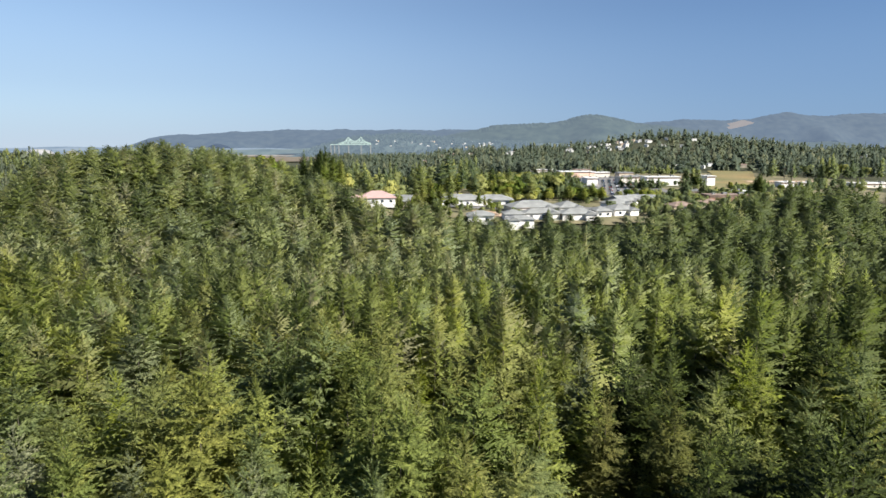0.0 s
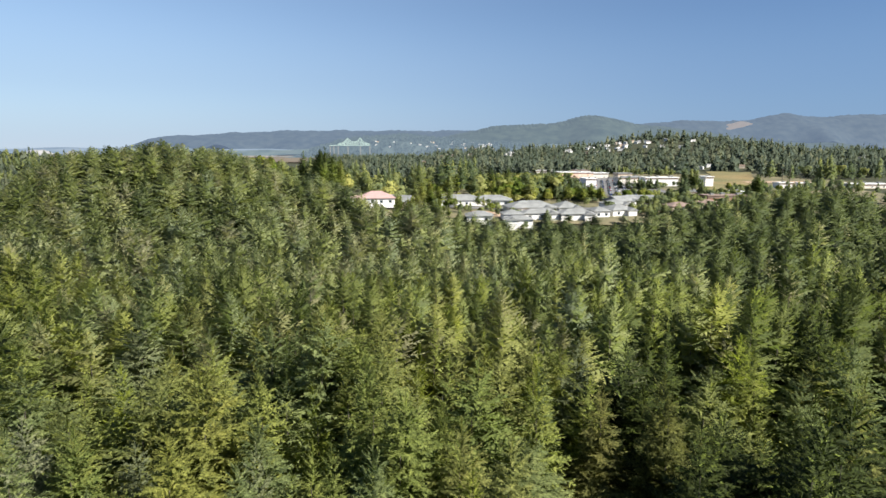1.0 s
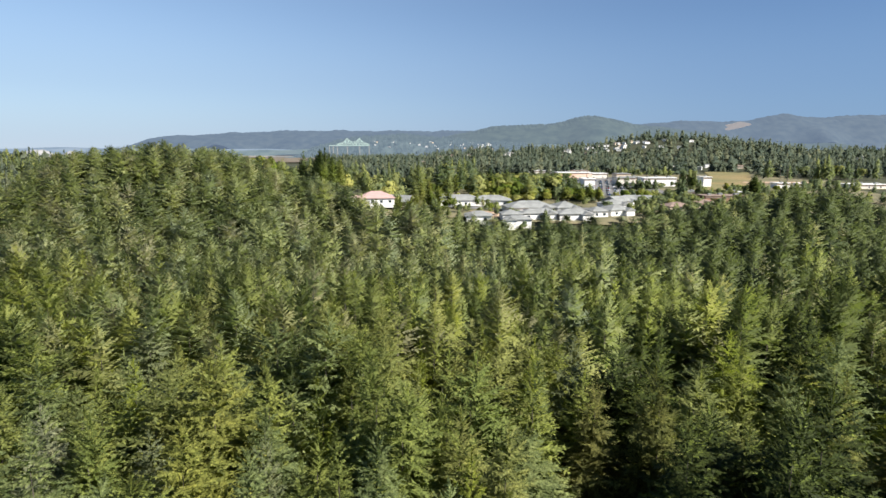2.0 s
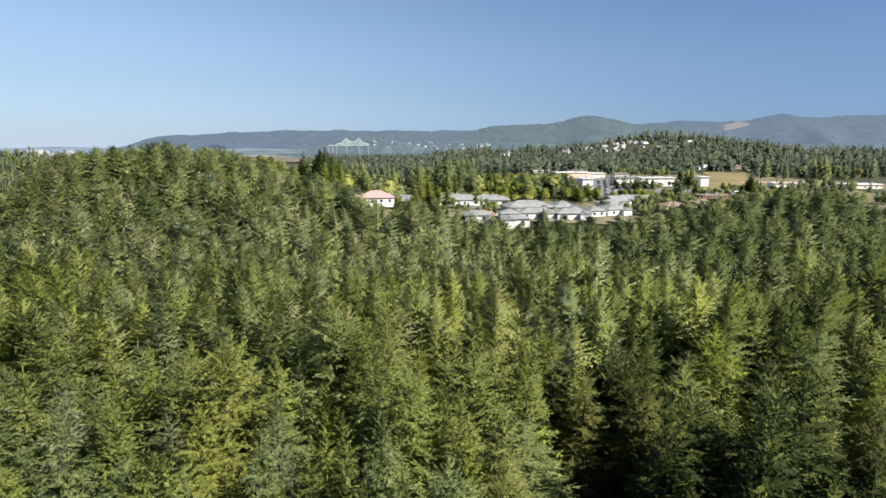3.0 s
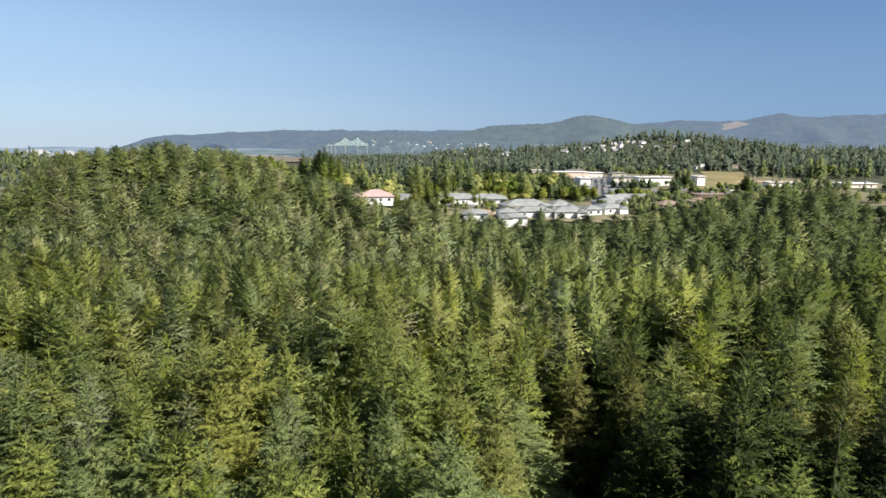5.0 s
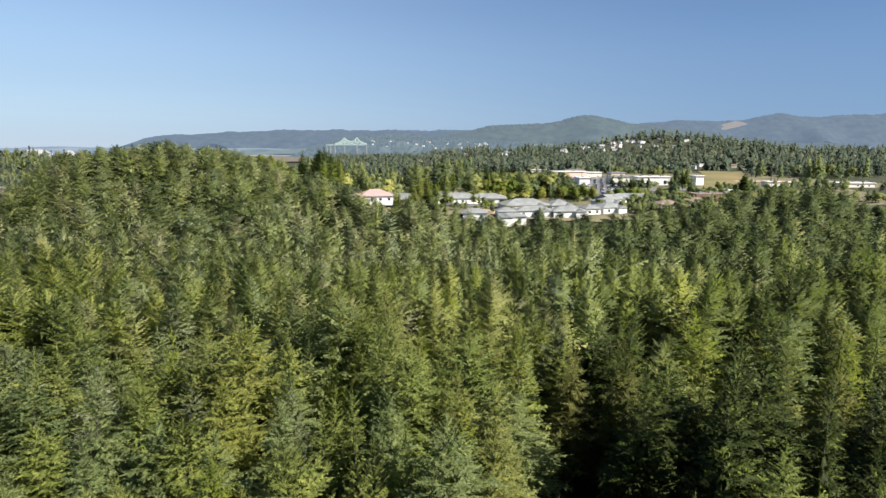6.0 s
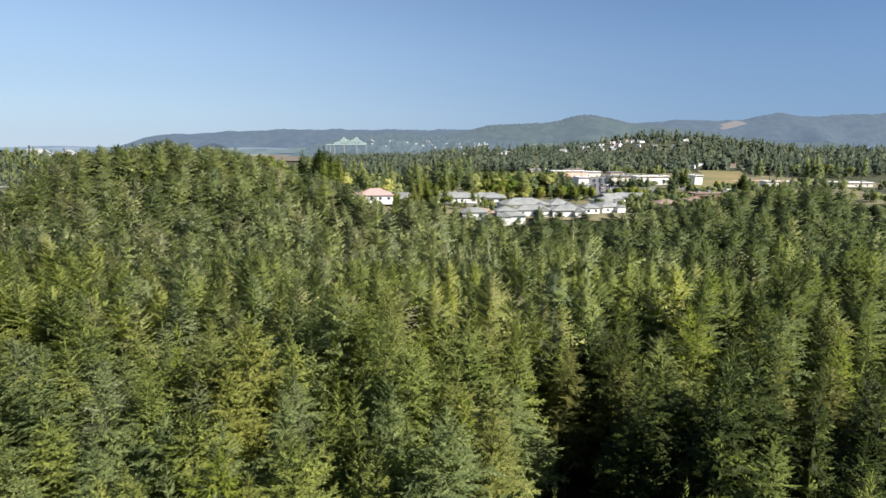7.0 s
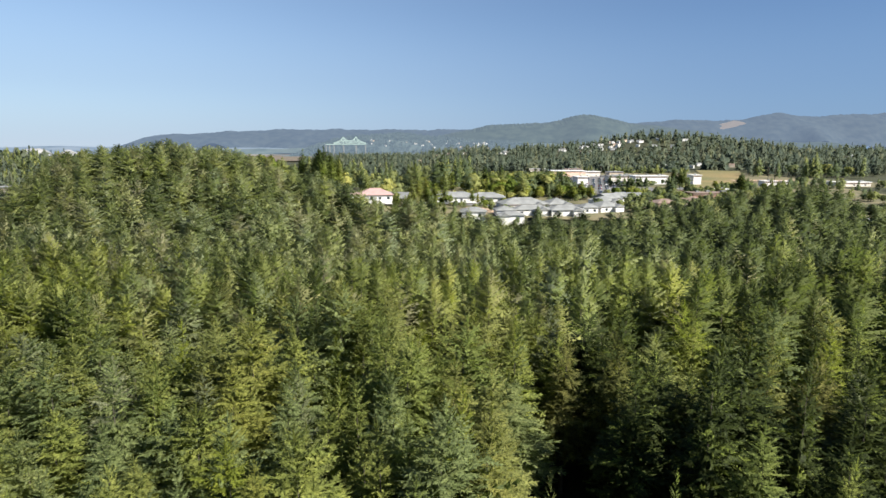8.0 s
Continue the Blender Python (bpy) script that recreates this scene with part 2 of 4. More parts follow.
def land(x, y):
    x, y = np.asarray(x, float), np.asarray(y, float)
    z = 3.0 + hump(x, y, 5, 55, 60, 40, 2.0) - hump(x, y, 25, 185, 140, 60, 10.0)
    z = z + hump(x, y, -160, 300, 95, 75, 25) + hump(x, y, -120, 400, 80, 60, 6) + hump(x, y, -150, 490, 75, 60, 13) + hump(x, y, -55, 300, 35, 40, 6) + hump(x, y, -37, 293, 24, 24, 6.0)
    z = z + 8.0 * step(232, 272, y) * step(-40, 10, x)
    z = z + hump(x, y, 472, 1250, 165, 260, 38) + hump(x, y, 860, 1150, 480, 240, 17) + hump(x, y, 150, 1300, 260, 240, 16)
    z = z + hump(x, y, -540, 740, 170, 130, 18)
    far = step(1500, 2200, np.hypot(x, y))
    return z * (1 - far) - 1.0 * far


# ---------------------------------------------------------------- trees


def kite(v, t, base, tip, side, sag):
    """A spray of needles: two faces folded along its rib."""
    k = len(v)
    mid = base + (tip - base) * 0.45
    v += [base, mid + side - sag, tip, mid - side - sag]
    t += [(k, k + 1, k + 2), (k, k + 2, k + 3)]



def frond(v, t, r, root, out, across, length, rise, droop, width, teeth, first=0.12):
    """A flat bough: a bent rib with a saw edge of twigs on both sides."""
    up = Vector((0, 0, 1))
    k = len(v)

    def along(s):
        return root + out * (s * length) + up * (length * (rise * s - droop * s * s + 0.1 * s**4))

    for i in range(teeth + 1):
        v.append(along(first + (0.97 - first) * i / teeth))
    for i in range(teeth):
        s = first + (0.97 - first) * (i + 0.75) / teeth
        w = width * min(1.0, 0.45 + 2.0 * s) * (1.08 - 0.8 * s * s)
        for hand in (-1, 1):
            reach = w * r.uniform(0.65, 1.3)
            n = len(v)
            v.append(along(s) + out * (reach * r.uniform(0.35, 0.85)) + across * (hand * reach) + up * (reach * r.uniform(-0.45, 0.4)))
            t.append((k + i, k + i + 1, n))
    n = len(v)
    side = across * width * 0.16
    v += [along(0.9) - side, along(0.9) + side, along(1.12)]
    t.append((n, n + 1, n + 2))
    return along


def conifer(seed, height, crown, radius, whorls, boughs, teeth, twigs=0, droop=0.25, ragged=0.25, lift=0.2, plump=0.8, full=1.25, broad=0.3):
    """The crown of a spruce or fir: loose whorls of drooping boughs, longest low down. twigs: side boughs on each bough; full: how soon the crown reaches its width."""
    r = random.Random(seed)
    v, t = [], []
    lean = (r.uniform(-0.02, 0.02), r.uniform(-0.02, 0.02))
    up = Vector((0, 0, 1))
    p1, p2 = r.uniform(0, 6.28), r.uniform(0, 6.28)
    for w in range(whorls):
        u = ((w + r.uniform(0.1, 0.9)) / whorls) ** 1.15
        n = max(4, round(boughs * (0.5 + 0.5 * min(1, u * 2.2))))
        turn = r.uniform(0, 6.28)
        for b in range(n):
            a = turn + 6.283 * (b + r.uniform(-0.35, 0.35)) / n
            ub = min(1.0, max(0.01, u + r.uniform(-0.5, 0.5) / whorls))
            z = height - ub * crown
            lump = 1 + 0.13 * math.sin(2 * a + p1 + 4 * ub) + 0.1 * math.sin(3 * a + p2 - 7 * ub)
            reach = radius * (min(1.0, (ub * full) ** plump) + 0.03) * (1 - 0.3 * max(0, ub - 0.8) / 0.2) * lump
            length = reach * r.uniform(1 - ragged, 1 + ragged * 0.8)
            rise = lift + 0.9 * (1 - ub) ** 2.5 + r.uniform(-0.2, 0.25) - 0.3 * ub
            out, across = Vector((math.cos(a), math.sin(a), 0)), Vector((-math.sin(a), math.cos(a), 0))
            across = (across + up * r.uniform(-0.75, 0.75)).normalized()
            root = Vector((lean[0] * z, lean[1] * z, z))
            wide = length * broad * r.uniform(0.85, 1.2) + 0.06
            along = frond(v, t, r, root, out, across, length, rise, droop, wide * (0.62 if twigs else 1.0), teeth)
            for k in range(twigs if length > 0.9 else 0):
                s = 0.28 + 0.6 * (k + r.uniform(0.1, 0.9)) / twigs
                hand = 1 if k % 2 else -1
                way = (out * r.uniform(0.75, 1.0) + across * hand * r.uniform(0.55, 0.95)).normalized()
                flat = (way.cross(up) + up * r.uniform(-0.8, 0.8)).normalized()
                side = length * (0.62 - 0.4 * s) * r.uniform(0.8, 1.25)
                frond(v, t, r, along(s), way, flat, side, r.uniform(-0.15, 0.45), 0.22, side * 0.27, max(3, teeth - 2 - (teeth < 7)), 0.0)
    top = Vector((lean[0] * height, lean[1] * height, height))
    for k in range(3):
        a = 2.1 * k
        kite(v, t, top - up * crown * 0.08, top + up * crown * 0.02, Vector((math.cos(a), math.sin(a), 0)) * radius * 0.014, up * 0)
    return np.array(v, np.float32), np.array(t, np.int32)


def plumes(seed, height, crown, radius, count, size, plump=0.7, rise=0.5, broad=1.0):
    """A small far crown of simple boughs that sweep outwards at random."""
    r = random.Random(seed)
    v, t = [], []
    up = Vector((0, 0, 1))
    p1, p2, p3 = r.uniform(0, 6.28), r.uniform(0, 6.28), r.uniform(0, 6.28)
    for i in range(count):
        u = 0.005 + 0.97 * ((i + r.random()) / count) ** 0.72
        a = r.uniform(0, 6.28)
        lump = 1 + 0.12 * math.sin(2 * a + p1 + 4 * u) + 0.1 * math.sin(3 * a + p2 - 7 * u) + 0.08 * math.sin(11 * u + p3 + a)
        d = radius * min(1.0, (u * 1.35 + 0.004) ** plump) * (1 - 0.3 * max(0.0, u - 0.8) / 0.2) * lump
        out, across = Vector((math.cos(a), math.sin(a), 0)), Vector((-math.sin(a), math.cos(a), 0))
        length = size * (0.45 + 0.55 * min(1, 2.2 * u)) * r.uniform(0.6, 1.35)
        d = d * r.uniform(0.6, 1.0)
        p = out * max(0.0, d - length * r.uniform(0.4, 0.9)) + up * (height - u * crown)
        way = (out * r.uniform(0.6, 1.0) + across * r.uniform(-0.4, 0.4) + up * (rise * r.uniform(-0.6, 1.1) + 0.7 * (1 - u) ** 3)).normalized()
        flat = (way.cross(up) + up * r.uniform(-0.5, 0.5)).normalized()
        wide = flat * length * r.uniform(0.11, 0.2) * broad
        k = len(v)
        v += [p - wide, p + wide, p + way * length]
        t.append((k, k + 1, k + 2))
    return np.array(v, np.float32), np.array(t, np.int32)


def skirts(seed, height, crown, radius, tiers, points, plump=0.72):
    """The solid mass of a crown: torn layers of boughs laid unevenly over one another."""
    r = random.Random(seed)
    v, t = [], []
    p1, p2 = r.uniform(0, 6.28), r.uniform(0, 6.28)
    for w in range(tiers):
        u = (w + r.uniform(0.3, 0.9)) / tiers
        z = height - u * crown
        drop = crown / tiers
        n = max(5, round(points * (0.45 + 0.55 * min(1, 2 * u))))
        turn = r.uniform(0, 6.28)
        k = len(v)
        v.append((0, 0, min(height, z + drop)))
        for i in range(n):
            a = turn + 6.283 * (i + r.uniform(-0.3, 0.3)) / n
            b = turn + 6.283 * (i + 0.5) / n
            lump = 1 + 0.12 * math.sin(2 * a + p1 + 4 * u) + 0.1 * math.sin(3 * a + p2 - 7 * u)
            reach = radius * min(1.0, (u * 1.35 + 0.004) ** plump) * lump
            far, near = reach * r.uniform(0.7, 1.15), reach * r.uniform(0.4, 0.75)
            v.append((far * math.cos(a), far * math.sin(a), z - drop * r.uniform(-0.5, 1.1)))
            v.append((near * math.cos(b), near * math.sin(b), z + drop * r.uniform(-0.3, 0.6)))
        for i in range(n):
            p, q, e = k + 1 + 2 * i, k + 2 + 2 * i, k + 1 + 2 * ((i + 1) % n)
            t += [(k, p, q), (k, q, e)]
    return np.array(v, np.float32), np.array(t, np.int32)


def joined(*pieces):
    base, vs, ts = 0, [], []
    for v, t in pieces:
        vs.append(v)
        ts.append(t + base)
        base += len(v)
    return np.concatenate(vs), np.concatenate(ts)


def trunk_mesh(name, height, r0, seed, sides=7):
    r = random.Random(seed)
    bm = bmesh.new()
    rings = []
    for k in range(7):
        u = k / 6
        rad = r0 * (1.25 if k == 0 else 1.0) * (1 - u) ** 0.9 + 0.02
        bx, by = 0.12 * math.sin(2.2 * u + seed), 0.12 * math.cos(1.7 * u + seed)
        rings.append([bm.verts.new((bx + rad * math.cos(6.283 * i / sides) * r.uniform(0.93, 1.07), by + rad * math.sin(6.283 * i / sides), -0.6 + u * (height + 0.5))) for i in range(sides)])
    for a, b in zip(rings, rings[1:]):
        for i in range(sides):
            bm.faces.new((a[i], a[(i + 1) % sides], b[(i + 1) % sides], b[i]))
    bm.faces.new(rings[-1])
    me = bpy.data.meshes.new(name)
    bm.to_mesh(me)
    bm.free()
    me.materials.append(MAT["bark"])
    return me


def tree_thing(name, crown_mesh, trunk, m, label, group):
    root = new(name)
    root.empty_display_size = 0.5
    root.matrix_basis = m
    for child, me in (("trunk", trunk), ("crown", crown_mesh)):
        ob = new(child, me)
        ob.parent = root
    return tagged(root, label, "tree", group)


NEAR, NEXT, MID, LOW, PLAIN, TINY = [], [], [], [], [], []
for k in range(6):
    tip, rad, hang, shape, full = 15.0 + k % 3, (3.7, 4.2, 3.5, 4.5, 3.9, 3.6)[k], (0.3, 0.42, 0.2, 0.35, 0.15, 0.25)[k], (0.9, 0.8, 1.0, 0.78, 0.88, 0.95)[k], (1.0, 1.15, 0.95, 1.3, 1.1, 1.0)[k]
    NEAR.append(joined(conifer(11 + k, 20.0, tip, rad, 27, 8, 7, 4, hang, 0.25, 0.4 + 0.08 * (k % 3), shape, full, 0.24), skirts(121 + k, 14.5, tip - 5, rad * 0.42, 6, 9, 0.6)))
for k in range(5):
    tip, rad, hang, shape, full = 15.0 + k % 3, (3.6, 4.3, 3.8, 4.6, 4.0)[k], (0.28, 0.4, 0.18, 0.35, 0.25)[k], (0.95, 0.8, 1.0, 0.78, 0.88)[k], (0.98, 1.2, 1.0, 1.3, 1.1)[k]
    NEXT.append(joined(conifer(21 + k, 20.0, tip, rad, 25, 8, 6, 3, hang, 0.27, 0.45, shape, full, 0.25), skirts(131 + k, 14.5, tip - 5, rad * 0.42, 6, 8, 0.6)))
for k in range(8):
    rad, shape, full = (3.8, 4.4, 3.5, 4.7)[k % 4], (0.85, 0.72, 0.98, 0.85, 0.68, 0.9, 0.75, 0.8)[k], (1.0, 1.3, 0.95, 1.2, 1.4, 1.0, 1.2, 1.1)[k]
    hang = (0.3, 0.4, 0.15, 0.3)[(k * 3) % 4]
    MID.append(joined(conifer(31 + k, 20.0, 14.0 + k % 3, rad, 24, 8, 5, 0, hang, 0.3, 0.55, shape, full, 0.25), skirts(151 + k, 14.0, 8.5 + k % 3, rad * 0.4, 5, 8, 0.6)))
    LOW.append(joined(conifer(51 + k, 20.0, 13.5 + k % 3, rad * 1.05, 15, 8, 3, 0, hang, 0.3, 0.6, shape, full, 0.25), skirts(161 + k, 15.5, 9.5 + k % 3, rad * 0.5, 4, 7, 0.6)))
    PLAIN.append(joined(plumes(61 + k, 20.0, 18.5, rad * 1.05, 150, 1.7, shape - 0.1, 0.45, 1.6), skirts(171 + k, 19.0, 17.5, rad * 0.75, 5, 6, shape - 0.1)))
    TINY.append(joined(plumes(141 + k, 20.0, 18.0, rad * 1.1, 20, 2.6, shape - 0.15, 0.4, 2.0), skirts(181 + k, 19.4, 17.4, rad * 0.95, 3, 5, shape - 0.15)))
for k in range(2):
    MID.append(conifer(71 + k, 20.0, 15.0, 4.2, 12, 6, 6, 0, 0.22, 0.4, 0.5, 0.85, 1.1, 0.17))

NEAR = [soft_crown(*m, 0.4, k, 0.12) for k, m in enumerate(NEAR)]
NEXT = [soft_crown(*m, 0.45, k, 0.12) for k, m in enumerate(NEXT)]
MID = [soft_crown(*m, 0.8, k, 0.1) for k, m in enumerate(MID)]
LOW = [soft_crown(*m, 0.85, k, 0.08, 0.75) for k, m in enumerate(LOW)]
PLAIN = [soft_crown(*m, 0.9, k, 0.05, 0.9) for k, m in enumerate(PLAIN)]
TINY = [soft_crown(*m, 0.96, k, 0.04, 1.5) for k, m in enumerate(TINY)]

rnd = random.Random(5)



def in_forest(x, y):
    edge = 269 if -5 < x < 105 else 300 if x >= 105 else 300 + 1.0 * min(90, -5 - x)
    if -50 < x < 0 and 268 < y:
        return False
    if 12 < y < 34 and abs(x - 3.4 - 0.22 * y) < 6.0 + 0.03 * y or ((x - 18) / 9.5) ** 2 + ((y - 23.5) / 9.5) ** 2 < 1:  # a shaded gap
        return False
    if 34 <= y < 47 and 0.164 * (y + 14.5) - 1.0 < x < 0.35 * (y + 14.5) - 1:
        return False
    if math.hypot(x - 36.5, y - 38) < 3.0 or math.hypot(x - 40.5, y - 39) < 2.8 or math.hypot(x - 34.5, y - 34.5) < 3.2:
        return False
    if abs(x - 191 - 0.72 * (y - 250)) < 7 and 228 < y < 262:
        return False
    if x < -0.655 * (y + 15) and y > 285:
        return False
    if math.hypot(x - 35, y - 266) < 8.0:
        return False
    return y < edge


def near_place(x, y):
    return 14 < y < 64 and abs(x) < 0.76 * (y + 15) + 5


# trees that stand out of the canopy by colour, form or painted shade: x, y
MARKED = {
    "grey": [(-23.0, 39.7, 23.0), (-36.7, 67.3, 24.0), (22.3, 62.9, 23.0), (-47.4, 50.1, 0), (-32.8, 42.6, 0), (41.5, 39.7, 0)],
    "blue": [(-29.3, 35.4, 26.6), (-38.5, 40.5, 0), (-51.7, 58.1, 20.5), (7.2, 43.5, 21.0)],
    "yellow": [(9.3, 54.9, 25.6), (2.0, 32.6, 0), (-26.4, 74.1, 0), (44.5, 49.2, 0), (-11.0, 47.1, 0)],
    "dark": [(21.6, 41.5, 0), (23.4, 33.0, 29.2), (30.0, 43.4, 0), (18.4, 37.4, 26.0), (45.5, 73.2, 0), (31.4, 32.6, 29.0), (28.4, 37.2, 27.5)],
    "brown": [(19.9, 46.8, 0), (-33.8, 75.5, 0), (14.3, 48.2, 24.5)],
    "spruce": [(4.7, 36.0, 0), (-10.1, 40.2, 23.0), (-3.0, 39.7, 26.8), (3.6, 28.2, 0), (36.0, 45.8, 0), (25.6, 28.3, 0), (-23.1, 54.4, 0), (0.2, 52.9, 0), (-44.2, 56.6, 0), (30.9, 53.8, 0), (-5.6, 58.3, 0), (5.7, 68.8, 22.8), (45.9, 80.7, 23.0), (-27.2, 87.7, 23.0)],
}
LABELS = {
    "grey": "grey-green spruce with a thinning pale crown in the forest",
    "blue": "blue-green spruce with drooping boughs in the forest",
    "yellow": "bright yellow-green fir among darker spruces",
    "dark": "broad fir with shade and lit bough tips painted into its needles",
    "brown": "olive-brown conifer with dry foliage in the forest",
    "spruce": "tall green spruce in the dense forest canopy",
}
marked = [(x, y, top, kind) for kind, rows in MARKED.items() for x, y, top in rows]



SIDES = (-0.95, -0.754, -0.696, -0.667, -0.6, -0.53, -0.475, -0.44, -0.385, -0.35, -0.3, -0.263, -0.215, -0.158, -0.114, -0.085, -0.05, 0.015, 0.044, 0.16, 0.246, 0.304, 0.36, 0.43, 0.496, 0.544, 0.64, 0.69, 0.754, 0.85)
FALLS = (0.11, 0.076, 0.038, 0.018, 0.006, 0.002, -0.005, -0.002, 0.006, 0.013, 0.033, 0.052, 0.058, 0.068, 0.09, 0.101, 0.094, 0.114, 0.131, 0.139, 0.136, 0.13, 0.119, 0.111, 0.092, 0.085, 0.075, 0.08, 0.1, 0.12)


def open_above(x, y):
    """How high a treetop may stand where the stand is young, in front of the houses."""
    side = x / max(y, 1.0)
    fall = np.interp(side, SIDES, FALLS)
    return 45.0 - fall * y


spots = []
for pitch, first_y, last_y in ((5.0, -36.0, 70.0), (5.6, 70.0, 112.0), (6.3, 112.0, 165.0), (9.0, 165.0, 470.0)):
    for j in range(int((last_y - first_y) / (pitch * 0.87)) + 1):
        for i in range(-100, 101):
            x = (i + 0.5 * (j % 2)) * pitch + rnd.uniform(-0.32, 0.32) * pitch
            y = first_y + j * pitch * 0.87 + rnd.uniform(-0.32, 0.32) * pitch
            if abs(x) < 0.76 * (y + 15) + (26 if y < 80 else 10) and in_forest(x, y) and not any(math.hypot(x - a, y - b) < 3.6 for a, b, _, _ in marked):
                spots.append((x, y))

tree_root = {}
trunks = [trunk_mesh("trunk", 16.0, 0.2, k) for k in range(3)]
crowns = {}
for kind in LABELS:
    crowns[kind] = [triangles("crown", v, f, MAT[kind], None, n) for v, f, n in NEAR + NEXT]


def plant(kind, x, y, tall, wide, turn, which, label):
    m = Matrix.Translation((x, y, float(land(x, y)))) @ Matrix.Rotation(turn, 4, "Z") @ Matrix.Diagonal((wide, wide, tall, 1))
    key = (kind, which)
    if key in tree_root:
        return copy_thing(tree_root[key], m @ Matrix.Diagonal((*(1 / c for c in tree_root[key].scale), 1)))
    tree_root[key] = tree_thing("conifer_tree", crowns[kind][which], trunks[which % 3], m, label, "conifers of the near forest")
    return tree_root[key]


for x, y in ((7.7, 22.6), (16.4, 23.0)):
    plant("spruce", x, y, 0.94, 0.62, x, 2, "young green spruce in a shaded forest gap")


def branch_mesh(length, r0, seed):
    """A bare, bent, tapering bough along +x."""
    r = random.Random(seed)
    bm = bmesh.new()
    rings, bend, sway = [], r.uniform(-0.1, 0.25), r.uniform(-0.2, 0.2)
    for k in range(6):
        u = k / 5
        c = Vector((length * u, sway * length * u * u, length * (0.12 * u - bend * u * u)))
        rad = r0 * (1 - 0.85 * u)
        rings.append([bm.verts.new(c + Vector((0, rad * math.cos(1.571 * i), rad * math.sin(1.571 * i)))) for i in range(4)])
    for a, b in zip(rings, rings[1:]):
        for i in range(4):
            bm.faces.new((a[i], a[(i + 1) % 4], b[(i + 1) % 4], b[i]))
    bm.faces.new(rings[-1])
    me = bpy.data.meshes.new("branch")
    bm.to_mesh(me)
    bm.free()
    me.materials.append(MAT["dead"])
    return me


dead_limbs = [branch_mesh(1.8 + 0.5 * k, 0.04, 40 + k) for k in range(4)]
for sx, sy, tall in ((36.5, 38.0, 13.5), (40.5, 39.0, 12.5)):
    snag = new("dead_tree")
    snag.matrix_basis = pose(sx, sy, float(land(sx, sy)), 1.5, -2.0, 0)
    tagged(snag, "dead grey tree with bare pale branches beside the firs", "tree", "dead trees")
    stem = new("trunk", trunk_mesh("trunk", tall, 0.19, 5 + int(tall)))
    stem.data.materials[0] = MAT["dead"]
    stem.parent = snag
    for k in range(22):
        limb = new("branch", dead_limbs[k % 4])
        limb.parent = snag
        limb.matrix_basis = pose(0, 0, tall * (0.45 + 0.53 * k / 22), 0, rnd.uniform(-25, 10), 137.5 * k) @ Matrix.Diagonal((1.15 - 0.03 * k, 1, 1, 1))
mid_rows, low_rows = [], []
for k, (x, y, top, kind) in enumerate(marked):
    tall = rnd.uniform(0.98, 1.06)
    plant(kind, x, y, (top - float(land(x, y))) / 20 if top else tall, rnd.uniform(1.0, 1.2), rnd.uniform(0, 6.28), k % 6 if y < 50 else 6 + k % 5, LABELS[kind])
for x, y in spots:
    tall, wide = (rnd.uniform(1.02, 1.13), rnd.uniform(1.08, 1.32)) if rnd.random() < 0.35 else (rnd.uniform(0.88, 1.03), rnd.uniform(0.94, 1.2))
    tall *= 1 + 0.05 * math.sin(x / 9.0 + y / 23.0) + 0.05 * math.sin(y / 7.0 - x / 17.0)
    turn, tone = rnd.uniform(0, 6.28), rnd.random()
    if y > 130:
        wide = wide * (1.0 if y < 165 else 1.38)
        tall = tall * (1.0 if y < 165 else 1.12)
        room = (open_above(x, y) - float(land(x, y)) + rnd.gauss(0.0, 1.6)) / 20
        tall = max(0.22, min(tall, room))
        wide = wide * (0.55 + 0.45 * min(1, tall))
    if near_place(x, y):
        kind = "spruce" if tone < (0.8 if x > -12 else 0.5) else "blue" if tone < 0.9 else "yellow" if tone < 0.94 else "grey" if tone < 0.965 else "brown"
        # near trees towards +x: their shaded side is put into the needle colour
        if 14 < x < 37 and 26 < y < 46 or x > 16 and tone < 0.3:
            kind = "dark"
        ob = plant(kind, x, y, tall, wide, turn, rnd.randrange(6) if y < 44 else 6 + rnd.randrange(5), LABELS[kind])
    else:
        sparse = rnd.random() < 0.08
        # most tints drop towards +x: shade on that side put into the colour
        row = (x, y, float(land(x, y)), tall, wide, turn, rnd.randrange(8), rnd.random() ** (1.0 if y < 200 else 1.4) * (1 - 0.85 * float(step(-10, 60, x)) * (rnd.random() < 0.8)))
        if 8 < y < 116 + rnd.gauss(0, 14) and abs(x) < 0.78 * (y + 15) + 8:
            mid_rows.append((*row[:6], 8 + row[6] % 2, 0.75) if sparse else row)
        else:
            low_rows.append(row)
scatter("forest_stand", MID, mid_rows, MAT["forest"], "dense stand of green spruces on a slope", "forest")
pole = soft_crown(np.array([(0.3 * math.cos(a), 0.3 * math.sin(a), -0.5) for a in np.arange(5) * 1.2566] + [(0, 0, 17.0)], np.float32), np.array([(i, (i + 1) % 5, 5) for i in range(5)], np.int32), 0.9, 1)
scatter("forest_trunks", [pole], [(*row[:6], 0, 0.5) for row in mid_rows + low_rows], MAT["bark"], "brown trunks of the dense conifer stand", "trunks")
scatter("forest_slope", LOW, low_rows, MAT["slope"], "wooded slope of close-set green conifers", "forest")

